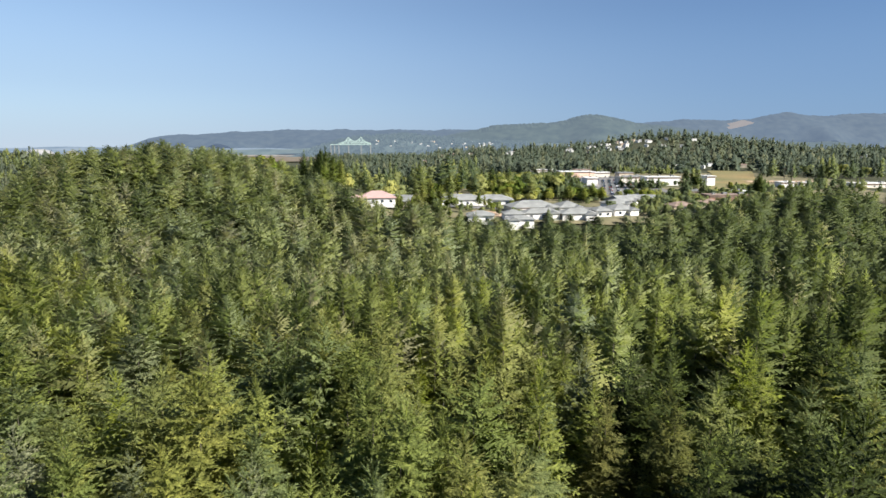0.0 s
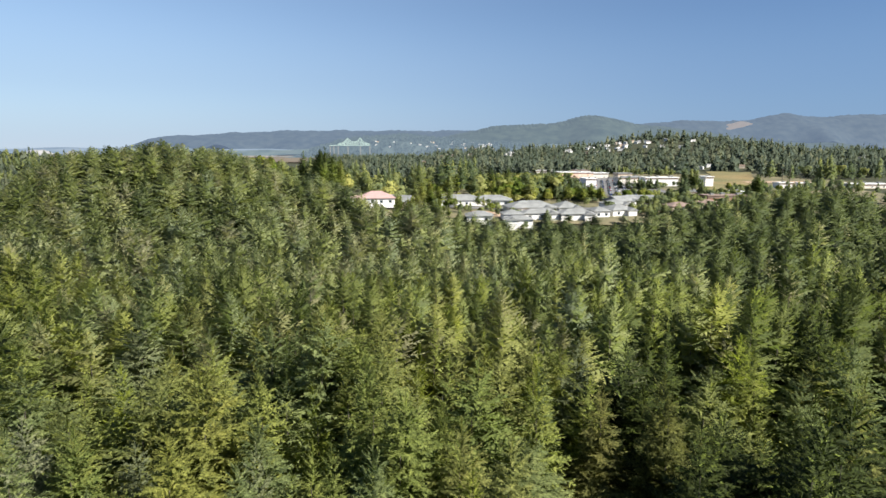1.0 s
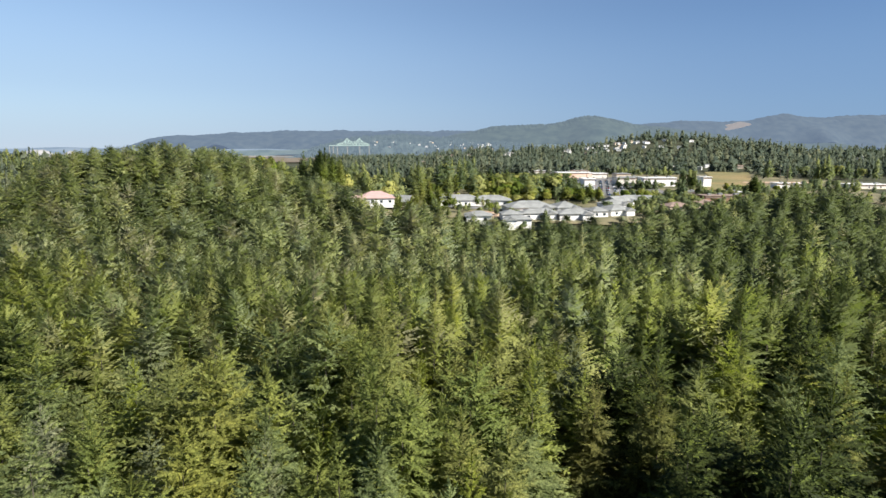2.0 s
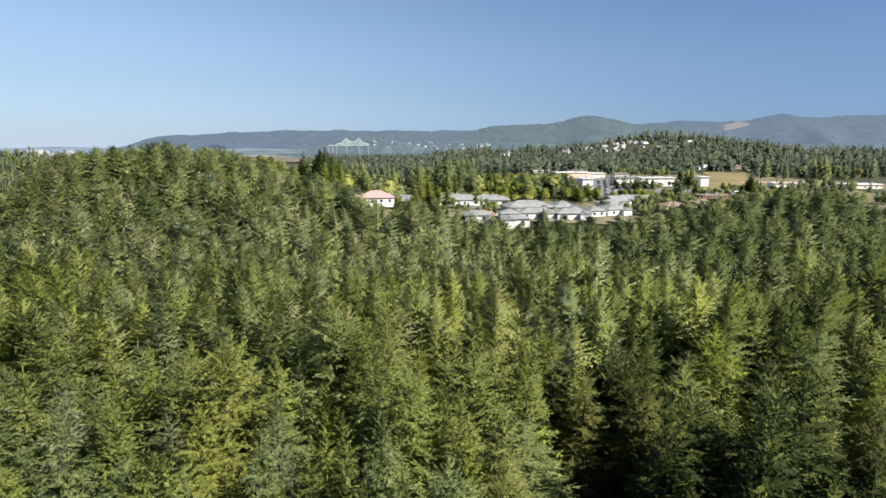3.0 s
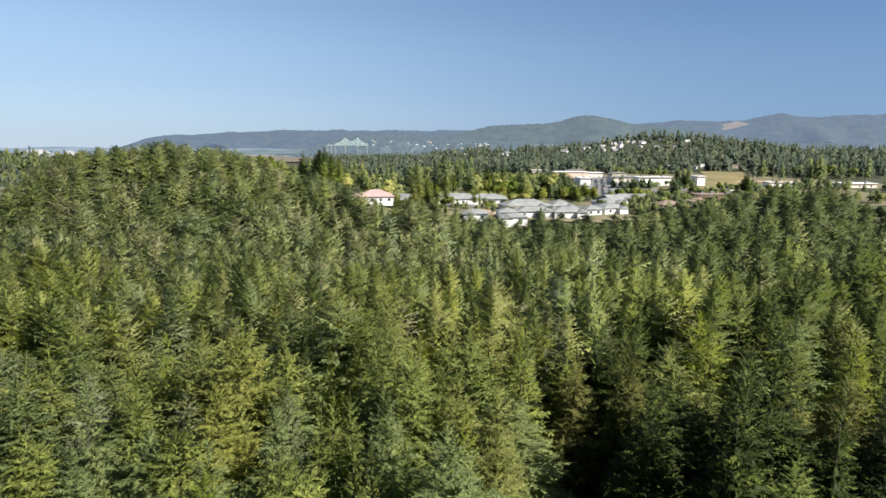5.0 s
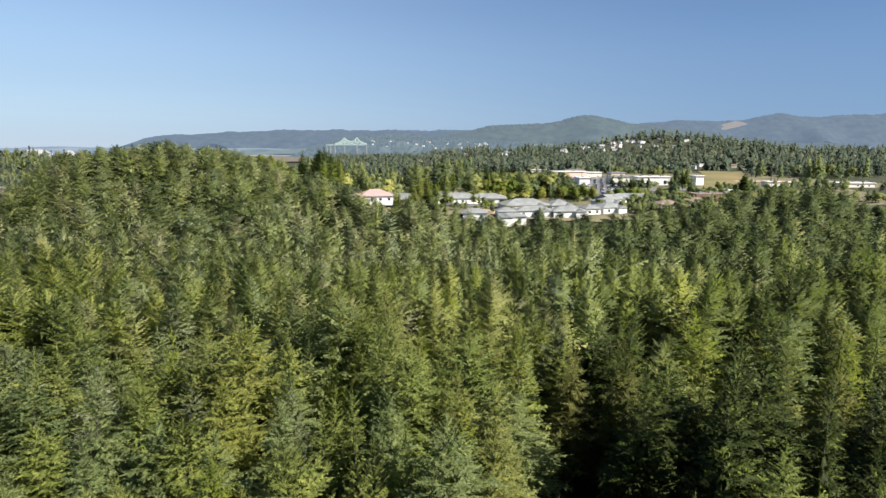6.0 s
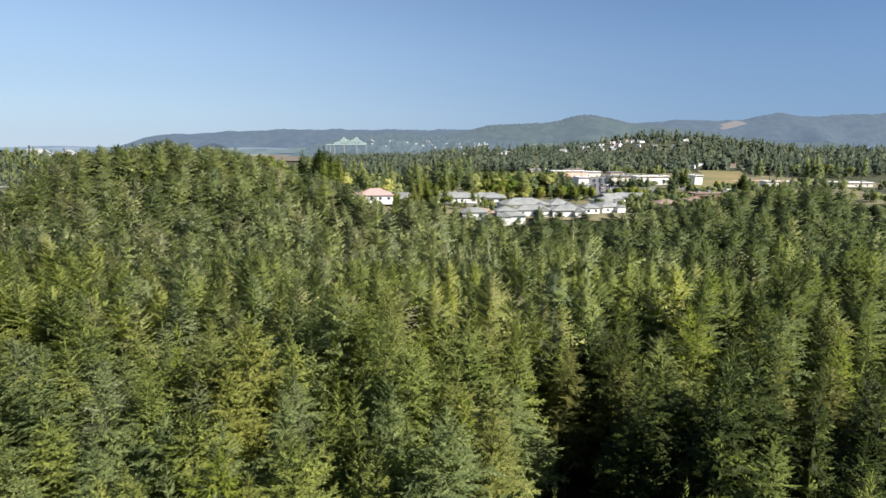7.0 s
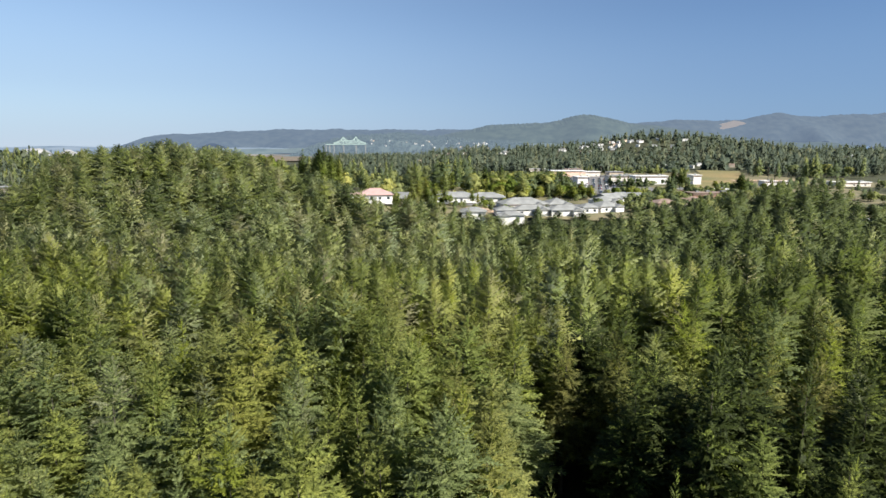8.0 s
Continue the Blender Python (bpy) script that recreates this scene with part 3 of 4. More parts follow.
# ---------------------------------------------------------------- ground
grid = np.sinh(np.linspace(-1, 1, 221) * 5.2)
grid = grid / grid[-1] * 4900
gx, gy = np.meshgrid(grid, grid + 0.0)
gz = land(gx, gy)
n = len(grid)
verts = np.stack([gx, gy, gz], -1).reshape(-1, 3)
q = np.arange(n * n).reshape(n, n)
a, b, c, d = q[:-1, :-1].ravel(), q[:-1, 1:].ravel(), q[1:, 1:].ravel(), q[1:, :-1].ravel()
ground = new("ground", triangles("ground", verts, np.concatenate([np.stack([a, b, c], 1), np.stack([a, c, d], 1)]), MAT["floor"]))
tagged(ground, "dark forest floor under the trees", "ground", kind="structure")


# ---------------------------------------------------------------- buildings


def box(bm, x0, y0, z0, x1, y1, z1):
    vs = [bm.verts.new((x, y, z)) for z in (z0, z1) for x, y in ((x0, y0), (x1, y0), (x1, y1), (x0, y1))]
    for f in ((3, 2, 1, 0), (4, 5, 6, 7), (0, 1, 5, 4), (1, 2, 6, 5), (2, 3, 7, 6), (3, 0, 4, 7)):
        bm.faces.new([vs[i] for i in f])


def building(x, y, w, d, h, pitch, roof, wall, turn=0.0, hip=True, windows=0, label="", name="house", z=None, wing=0.0):
    root = new(name)
    root.matrix_basis = pose(x, y, float(land(x, y)) if z is None else z, 0, 0, turn)
    tagged(root, label, "house" if name == "house" else "building", "houses of the town")
    bm = bmesh.new()
    box(bm, -w / 2, -d / 2, -1.5, w / 2, d / 2, h)
    part("wall", bm, MAT[wall], root)
    bm = bmesh.new()
    o = 0.6
    W, D = w / 2 + o, d / 2 + o
    if pitch <= 0:
        box(bm, -W, -D, h + 0.003, W, D, h + 0.45)
        for k in range(max(1, int(w / 8))):
            ux, uy, us = -w / 2 + w * (k + 0.5) / max(1, int(w / 8)), d * (0.18 if k % 2 else -0.12), 0.9 + 0.35 * (k % 3)
            unit = bmesh.new()
            box(unit, ux - us, uy - 0.8 * us, h + 0.453, ux + us, uy + 0.8 * us, h + 1.2 + 0.25 * us)
            part("rooftop_unit", unit, MAT["roof"], root, "grey metal ventilation unit")
        band = bmesh.new()
        box(band, -w / 2 - 0.08, -d / 2 - 0.25, h - 1.1, w / 2 + 0.08, -d / 2 - 0.003, h - 0.35)
        part("fascia", band, MAT["roof_brown"], root, "brown fascia band")
    else:
        top = h + pitch * D
        run = max(0.3, W - (D if hip else 0))
        low = [bm.verts.new(p) for p in ((-W, -D, h), (W, -D, h), (W, D, h), (-W, D, h))]
        eave = [bm.verts.new((p.co.x, p.co.y, h + 0.25)) for p in low]
        ridge = [bm.verts.new((-run, 0, top)), bm.verts.new((run, 0, top))]
        bm.faces.new(low[::-1])
        for i in range(4):
            bm.faces.new((low[i], low[(i + 1) % 4], eave[(i + 1) % 4], eave[i]))
        bm.faces.new((eave[0], eave[1], ridge[1], ridge[0]))
        bm.faces.new((eave[2], eave[3], ridge[0], ridge[1]))
        bm.faces.new((eave[1], eave[2], ridge[1]))
        bm.faces.new((eave[3], eave[0], ridge[0]))
    part("roof", bm, MAT[roof], root)
    if wing:
        # a gabled bay in front
        g, e = 2.4, d / 2 + 2.2
        bm = bmesh.new()
        box(bm, wing - g, -e, -1.5, wing + g, -d / 2 - 0.003, h - 0.1)
        part("bay", bm, MAT[wall], root)
        bm = bmesh.new()
        low = [bm.verts.new(p) for p in ((wing - g - 0.5, -e - 0.5, h - 0.15), (wing + g + 0.5, -e - 0.5, h - 0.15), (wing + g + 0.5, 0, h - 0.15), (wing - g - 0.5, 0, h - 0.15))]
        ridge = [bm.verts.new((wing, -e - 0.5, h + 1.35)), bm.verts.new((wing, 0, h + 1.35))]
        for f in ((low[3], low[2], low[1], low[0]), (low[0], ridge[0], ridge[1], low[3]), (low[1], low[2], ridge[1], ridge[0]), (low[0], low[1], ridge[0]), (low[2], low[3], ridge[1])):
            bm.faces.new(f)
        part("bay_roof", bm, MAT[roof], root)
    for k in range(windows):
        wx = -w / 2 + w * (k + 0.5) / windows
        bm = bmesh.new()
        box(bm, wx - 0.8, -d / 2 - 0.06, 0.8, wx + 0.8, -d / 2 + 0.05, 2.3)
        frame_part = part("window", bm, MAT["white"], root, "white-framed window")
        bm = bmesh.new()
        box(bm, wx - 0.68, -d / 2 - 0.075, 0.92, wx + 0.68, -d / 2 - 0.05, 2.18)
        part("pane", bm, MAT["glass"], frame_part, "dark glass pane")
    return root


GREY = "white single-storey senior home with a grey hipped roof"
building(-32.5, 289, 17, 12, 3.0, 0.5, "roof_pink", "white", 10, windows=4, label="white house with a pink hipped tile roof", z=17.0)
building(-42.3, 287.5, 5, 8, 2.8, 0.35, "roof_pink", "white", 10, windows=1, label="small white annex with a pink tile roof", z=17.0)
building(-22.5, 296, 15, 11, 3.2, 0.5, "roof", "tan", -24, hip=False, windows=3, label="cream house with a grey gabled roof", z=14.6)
HOMES = [  # x, y, length, depth, turn, hipped
    (6, 332, 34, 14, 3, True), (29, 340, 22, 13, -6, True), (17.2, 271, 12, 9, -6, True), (45.8, 304, 25, 15, 4, True), (64.5, 305, 12, 14, 4, True),
    (47.0, 281, 18, 9, 3, True), (64.0, 280, 17, 10, 2, True), (33, 277, 9, 9, 0, True), (35, 266, 12, 7, -4, True), (77.5, 289, 8, 9, 6, True), (88.5, 295, 13, 12, 14, True), (104, 340, 15, 13, 24, False), (95, 322, 13, 11, 12, True), (118, 350, 15, 11, -15, False),
]
for x, y, w, d, turn, hip in HOMES:
    building(x, y, w, d, 3.0, 0.4, "roof", "white", turn + 5, hip, max(2, int(w / 6)), GREY, wing=w * 0.27 * (1 if x > 40 else -1) if w > 11 else 0.0)
for x, y, w, d, turn in ((126, 312, 13, 10, 12), (141, 323, 9, 8, -8), (150, 332, 10, 8, 5)):
    building(x, y, w, d, 2.8, 0.38, "roof_brown", "tan", turn, True, 3, "tan house with a brown hipped shingle roof")
building(41, 440, 13, 10, 5, 0.4, "roof", "white", 20, False, 3, "pale two-storey house between trees")
building(191, 250, 10, 7, 3.4, 0.3, "roof_white", "white", 8, False, 3, "small white house half hidden among conifers")
building(204, 256, 8, 6, 3.0, 0.3, "roof", "tan", -12, False, 2, "small tan house half hidden among conifers")
SHOPS = [  # x, y, length, depth, height, roof, wall
    (143, 640, 36, 20, 6.5, "roof_white", "pinkwall"), (126, 508, 9, 16, 6.8, "roof_white", "white"), (168, 640, 20, 16, 5.5, "roof_white", "cream"),
    (191, 625, 15, 14, 6.0, "roof", "tan"), (178, 552, 16, 14, 6.0, "roof", "tan"), (188, 512, 29, 14, 7.4, "roof_white", "white"), (164, 528, 17, 12, 6.6, "roof", "cream"),
    (226, 505, 7, 12, 8.5, "roof_white", "white"), (174, 362, 26, 11, 4.2, "roof_brown", "brick"), (350, 486, 30, 14, 3.6, "roof_white", "cream"),
    (281, 486, 11, 9, 4.5, "roof_white", "white"), (300, 488, 9, 7, 4.0, "roof_white", "white"), (104, 765, 44, 18, 5.5, "roof_white", "cream"),
    (160, 690, 20, 14, 6.4, "roof_brown", "pinkwall"), (176, 412, 14, 8, 3.0, "roof", "cream"), (-236, 312, 14, 10, 6, "roof", "cream"),
    (120, 700, 22, 14, 6.0, "roof_white", "cream"), (202, 404, 9, 8, 3.4, "roof_white", "tan"),
]
for x, y, w, d, h, roof, wall in SHOPS:
    tint = {"cream": "cream", "pinkwall": "salmon", "brick": "red-brown brick", "tan": "tan", "white": "white"}[wall]
    building(x, y, w, d, h, 0, roof, wall, 4, True, int(w / 9) if w < 50 else 0, "low flat-roofed " + tint + " commercial building beside a car park", "commercial_building")

# ---------------------------------------------------------------- town ground


def patch(name, x0, y0, x1, y1, lift, mat, label, ragged=0.1, n=28, skew=0.0):
    """A sheet on the land with an uneven outline."""
    xs, ys = np.linspace(-1, 1, n), np.linspace(-1, 1, n)
    U, V = np.meshgrid(xs, ys)
    ang = np.arctan2(V, U)
    wob = 1 + ragged * (np.sin(3 * ang + x0) + 0.6 * np.sin(5 * ang + y0) + 0.4 * np.sin(9 * ang))
    X = (x0 + x1) / 2 + U * wob * (x1 - x0) / 2 + skew * V * (y1 - y0) / 2
    Y = (y0 + y1) / 2 + V * wob * (y1 - y0) / 2
    Z = land(X, Y) + lift
    q = np.arange(n * n).reshape(n, n)
    a, b, c, d = q[:-1, :-1].ravel(), q[:-1, 1:].ravel(), q[1:, 1:].ravel(), q[1:, :-1].ravel()
    me = triangles(name, np.stack([X, Y, Z], -1).reshape(-1, 3), np.concatenate([np.stack([a, b, c], 1), np.stack([a, c, d], 1)]), mat)
    return tagged(new(name, me), label, "ground", kind="structure")


patch("lawn", -45, 268, 320, 480, 0.3, MAT["grass"], "patchy green and dry lawns between the houses", 0.04)
patch("yard", 15, 279, 48, 300, 0.5, MAT["earth"], "bare reddish earth beside the senior homes", 0.1)
patch("road", -5, 310, 110, 324, 0.55, MAT["asphalt"], "grey asphalt road among the houses", 0.05)
patch("town_ground", 60, 470, 400, 720, 0.3, MAT["grass"], "open grassy ground round the shops", 0.04)
patch("parking_lot", 92, 396, 190, 655, 0.6, MAT["asphalt"], "grey asphalt car park full of cars", 0.03, skew=0.27)
patch("meadow", 266, 450, 320, 760, 0.7, MAT["meadow"], "dry yellow meadow at the foot of the woods", 0.06, skew=0.487)
patch("clearing_ground", -232, 288, -205, 318, 0.6, MAT["earth"], "bare tan clearing beside a pale building", 0.08)
patch("dirt_track", 285, 545, 350, 566, 0.9, MAT["earth"], "pale bare strip along the meadow", 0.06)

# ---------------------------------------------------------------- cars


def car(paint, m, label):
    root = new("car")
    root.matrix_basis = m
    tagged(root, label, "car", "cars in the car park")
    bm = bmesh.new()
    box(bm, -2.2, -0.88, 0.28, 2.2, 0.88, 0.86)
    bmesh.ops.bevel(bm, geom=bm.edges[:], offset=0.12, segments=2, affect="EDGES")
    part("body", bm, paint, root)
    bm = bmesh.new()
    box(bm, -1.5, -0.76, 0.84, 1.0, 0.76, 1.42)
    for v in bm.verts:
        if v.co.z > 1:
            v.co.x *= 0.72
            v.co.y *= 0.86
    part("cabin", bm, MAT["glass"], root)
    for wx in (-1.35, 1.35):
        for wy in (-0.86, 0.86):
            bm = bmesh.new()
            bmesh.ops.create_cone(bm, cap_ends=True, segments=12, radius1=0.32, radius2=0.32, depth=0.2, matrix=Matrix.Translation((wx, wy, 0.32)) @ Matrix.Rotation(math.pi / 2, 4, "X"))
            part("wheel", bm, MAT["tyre"], root)
    return root


PAINTS = []
for tint, c in (("white", (0.75, 0.75, 0.75)), ("pale grey", (0.6, 0.61, 0.62)), ("red", (0.4, 0.04, 0.03)), ("dark blue", (0.03, 0.05, 0.16)), ("silver", (0.45, 0.46, 0.48)), ("black", (0.02, 0.02, 0.02))):
    m_, t_, p_ = material(tint.replace(" ", "_") + "_paint", 0.25, 0.5)
    p_.inputs["Base Color"].default_value = (*c, 1)
    PAINTS.append((tint, m_))
first = {}
for row in range(15):
    for k in range(9):
        if rnd.random() < 0.08:
            continue
        y = 406 + row * 12.4 + rnd.uniform(-1, 1)
        x = 0.262 * (y + 15) - 22 + 5.7 * k + rnd.uniform(-0.6, 0.6)
        tint, paint = rnd.choice(PAINTS)
        m = pose(x, y, float(land(x, y)) + 0.6, 0, 0, 90 + rnd.uniform(-4, 4))
        if tint in first:
            copy_thing(first[tint], m)
        else:
            first[tint] = car(paint, m, tint + " car parked on the asphalt lot")

# ---------------------------------------------------------------- masts
for x, y, h in ((144.7, 586, 14), (194.7, 655, 15), (175, 620, 12), (286, 485, 16), (300, 520, 15)):
    root = new("utility_pole")
    root.matrix_basis = pose(x, y, float(land(x, y)))
    tagged(root, "tall weathered wooden utility pole with a crossarm", "pole", "utility poles")
    bm = bmesh.new()
    bmesh.ops.create_cone(bm, cap_ends=True, segments=8, radius1=0.28, radius2=0.18, depth=h, matrix=Matrix.Translation((0, 0, h / 2)))
    part("mast", bm, MAT["bark"], root)
    bm = bmesh.new()
    box(bm, -1.3, -0.12, h - 1.2, 1.3, 0.12, h - 0.95)
    part("crossarm", bm, MAT["bark"], root)

# ---------------------------------------------------------------- town trees


def broadleaf(seed, height, radius, leaves=420):
    """A crown of many leaf clumps on a few uneven lobes."""
    r = random.Random(seed)
    v, t = [], []
    lobes = []
    for k in range(9):
        a, e = r.uniform(0, 6.28), r.uniform(0.0, 1.0)
        lobes.append((Vector((math.cos(a) * radius * 0.55 * r.random(), math.sin(a) * radius * 0.55 * r.random(), height * (0.42 + 0.42 * e))), radius * r.uniform(0.4, 0.62) * (1.1 - 0.4 * e)))
    for k in range(leaves):
        c, rad = r.choice(lobes)
        n = Vector((r.gauss(0, 1), r.gauss(0, 1), r.gauss(0.25, 1))).normalized()
        p = c + n * rad * r.uniform(0.75, 1.08)
        side = n.cross(Vector((r.gauss(0, 1), r.gauss(0, 1), r.gauss(0, 1)))).normalized()
        size = radius * r.uniform(0.14, 0.26)
        kite(v, t, p - side * size, p + side * size, side.cross(n) * size * 0.6, n * size * 0.25)
    return np.array(v, np.float32), np.array(t, np.int32)


leafy = []
for k in range(3):
    v, f, n = soft_crown(*broadleaf(200 + k, 10.0, 4.0 + 0.4 * k), 0.6, k)
    leafy.append(triangles("crown", v, f, MAT["leaf"], None, n))
cone = [triangles("crown", MID[k][0], MID[k][1], MAT["spruce"], None, MID[k][2]) for k in range(3)]
dark_cone = [triangles("crown", MID[k][0], MID[k][1], MAT["deep"], None, MID[k][2]) for k in range(3)]
short_trunk = [trunk_mesh("trunk", 5.0, 0.22, 9 + k) for k in range(3)]
town_first = {}


def town_tree(sort, x, y, tall, wide, which):
    meshes, trunk, label, name = {
        "leafy": (leafy, short_trunk, "yellow-green broadleaf tree beside the houses", "broadleaf_tree"),
        "cone": (cone, trunks, "green conifer standing among the houses", "conifer_tree"),
        "dark": (dark_cone, trunks, "dark green conifer standing in the town", "conifer_tree"),
    }[sort]
    m = Matrix.Translation((x, y, float(land(x, y)))) @ Matrix.Rotation(rnd.uniform(0, 6.28), 4, "Z") @ Matrix.Diagonal((wide, wide, tall, 1))
    if (sort, which) in town_first:
        return copy_thing(town_first[sort, which], m @ Matrix.Diagonal((*(1 / c for c in town_first[sort, which].scale), 1)))
    town_first[sort, which] = tree_thing(name, meshes[which], trunk[which], m, label, "trees of the town")


GROVES = [  # sort, centre, spread, count, tall, wide
    ("cone", -37, 274, 9, 10, 0.32, 0.7), ("cone", -14, 284, 7, 7, 0.42, 0.8), ("cone", -3, 276, 7, 7, 0.36, 0.75),
    ("leafy", 55, 448, 14, 7, 1.1, 1.1), ("dark", 80, 412, 18, 22, 0.6, 1.2), ("leafy", 45, 368, 12, 14, 1.1, 1.3), ("leafy", 78, 372, 13, 9, 0.75, 0.9), ("leafy", 122, 362, 10, 6, 0.62, 0.8), ("dark", -86, 448, 12, 12, 1.5, 1.6), ("cone", -74, 420, 12, 9, 1.2, 1.4), ("dark", -108, 455, 3, 2, 1.3, 1.3), ("cone", -132, 470, 8, 4, 1.0, 1.4), ("leafy", -150, 470, 16, 6, 2.0, 2.0), ("leafy", 70, 382, 9, 5, 0.7, 0.7), ("cone", 87, 357, 12, 8, 0.5, 0.9), ("leafy", 92, 366, 12, 6, 0.8, 0.8),
    ("cone", 20, 321, 3, 2, 0.38, 0.6), ("leafy", 84, 415, 8, 5, 0.6, 0.8), ("dark", 84, 430, 8, 6, 0.5, 1.0), ("dark", 191, 450, 8, 5, 0.6, 1.3), ("leafy", 124, 366, 9, 5, 0.75, 0.8), ("dark", 204, 384, 8, 4, 0.75, 1.2),
    ("leafy", 30, 312, 8, 3, 0.5, 0.6), ("leafy", 0, 318, 8, 3, 0.5, 0.6), ("cone", -6, 305, 10, 7, 0.6, 1.0), ("leafy", 200, 388, 12, 6, 0.5, 0.7), ("cone", 175, 335, 14, 8, 0.34, 0.7), 
    ("cone", 10, 400, 30, 12, 0.7, 1.0), ("leafy", 14, 420, 30, 10, 0.9, 1.0), ("dark", 40, 470, 30, 9, 0.8, 1.2), ("leafy", 240, 440, 24, 8, 0.6, 0.8), ("cone", 138, 340, 10, 5, 0.36, 0.7),
]
for sort, cx, cy, spread, count, tall, wide in GROVES:
    for k in range(count):
        x, y = cx + rnd.uniform(-spread, spread), cy + rnd.uniform(-spread, spread) * 0.6
        if any(abs(x - h[0]) < h[2] / 2 + 1.5 and abs(y - h[1]) < h[3] / 2 + 1.5 for h in HOMES):
            continue
        town_tree(sort, x, y, tall * rnd.uniform(0.8, 1.2), wide * rnd.uniform(0.85, 1.15), rnd.randrange(3))

# ---------------------------------------------------------------- far woods


def open_land(x, y):
    if y < 352 and -52 < x < 135 or y < 374 and 60 < x < 200 or 372 <= y < 490 and 0.2 * y < x < 0.34 * y:
        return True
    if y < 470 and 0.30 * y < x < 0.5 * y or y < 540 and 0.5 * y <= x < 0.84 * y:
        return True
    if 485 < y < 715 and 0.215 * y < x < 0.43 * y or 400 < y < 485 and 0.25 * y < x < 0.34 * y:
        return True
    return 440 < y < 770 and 0.43 * y < x < 0.535 * y or 470 < y < 600 and x > 0.5 * y


HAMLETS = []
hamlet = random.Random(17)
for s0, s1, d0, d1, count in ((0.21, 0.33, 1120, 1320, 30), (-0.05, 0.12, 1180, 1480, 34), (0.34, 0.42, 1060, 1200, 7), (0.69, 0.75, 900, 1100, 5), (0.38, 0.52, 780, 860, 7), (-0.02, 0.03, 640, 760, 3), (-0.33, -0.24, 520, 640, 4), (-0.72, -0.66, 560, 640, 5)):
    for k in range(count):
        y = hamlet.uniform(d0, d1)
        HAMLETS.append((y * hamlet.uniform(s0, s1), y, hamlet.choice((0, 0, 0, 2, 2, 1))))


def before_house(x, y):
    return any(abs(x - a - (y - b) * a / b) < 7 and -70 < y - b < 8 for a, b, _ in HAMLETS)


near_far, far_rows = [], []
WOOD = PLAIN[:5] + [soft_crown(*broadleaf(300 + k, 11.0, 4.6, 190), 0.65, k) for k in range(3)] + LOW[:5]
for _ in range(15500):
    d = 300 + 1800 * rnd.random() ** 0.8
    x, y = d * rnd.uniform(-0.8, 0.84), d
    if open_land(x, y) or before_house(x, y) or in_forest(x, y) or math.hypot(x + 236, y - 312) < 14 or (d > 1550 and not -0.2 * y < x < 0.1 * y) or (d > 640 and -0.36 * y < x < -0.225 * y):
        continue
    if d < 640 and x > -0.6 * y:
        which = rnd.randrange(8)
        if rnd.random() < 0.6:
            continue
        tone = rnd.uniform(0, 0.75) if which < 5 else rnd.uniform(0.3, 1.0)
        tall = rnd.uniform(0.6, 1.4) if which < 5 else rnd.uniform(0.9, 1.7)
        if 0.06 * y < x < 0.25 * y:  # low groves and young trees before the shops
            tall, tone = min(tall, (1.5 - 0.0018 * y) * (1 if which < 5 else 1.7)), tone if which < 5 else 0.6 + 0.4 * tone
        near_far.append((x, y, float(land(x, y)), tall, rnd.uniform(1.2, 1.9), rnd.uniform(0, 6.28), which + 8 if which < 5 and y < 440 else which, tone))
    else:
        far_rows.append((x, y, float(land(x, y)), 0.45 + 0.75 * rnd.random() ** 1.6, rnd.uniform(0.9, 1.8), rnd.uniform(0, 6.28), rnd.randrange(8), rnd.random()))
for _ in range(520):
    y = rnd.uniform(480, 900)
    x = y * rnd.uniform(-0.83, -0.6)
    if not before_house(x, y):
        near_far.append((x, y, float(land(x, y)), rnd.uniform(0.5, 1.15), rnd.uniform(1.0, 1.6), rnd.uniform(0, 6.28), rnd.randrange(8), rnd.uniform(0.1, 0.9)))
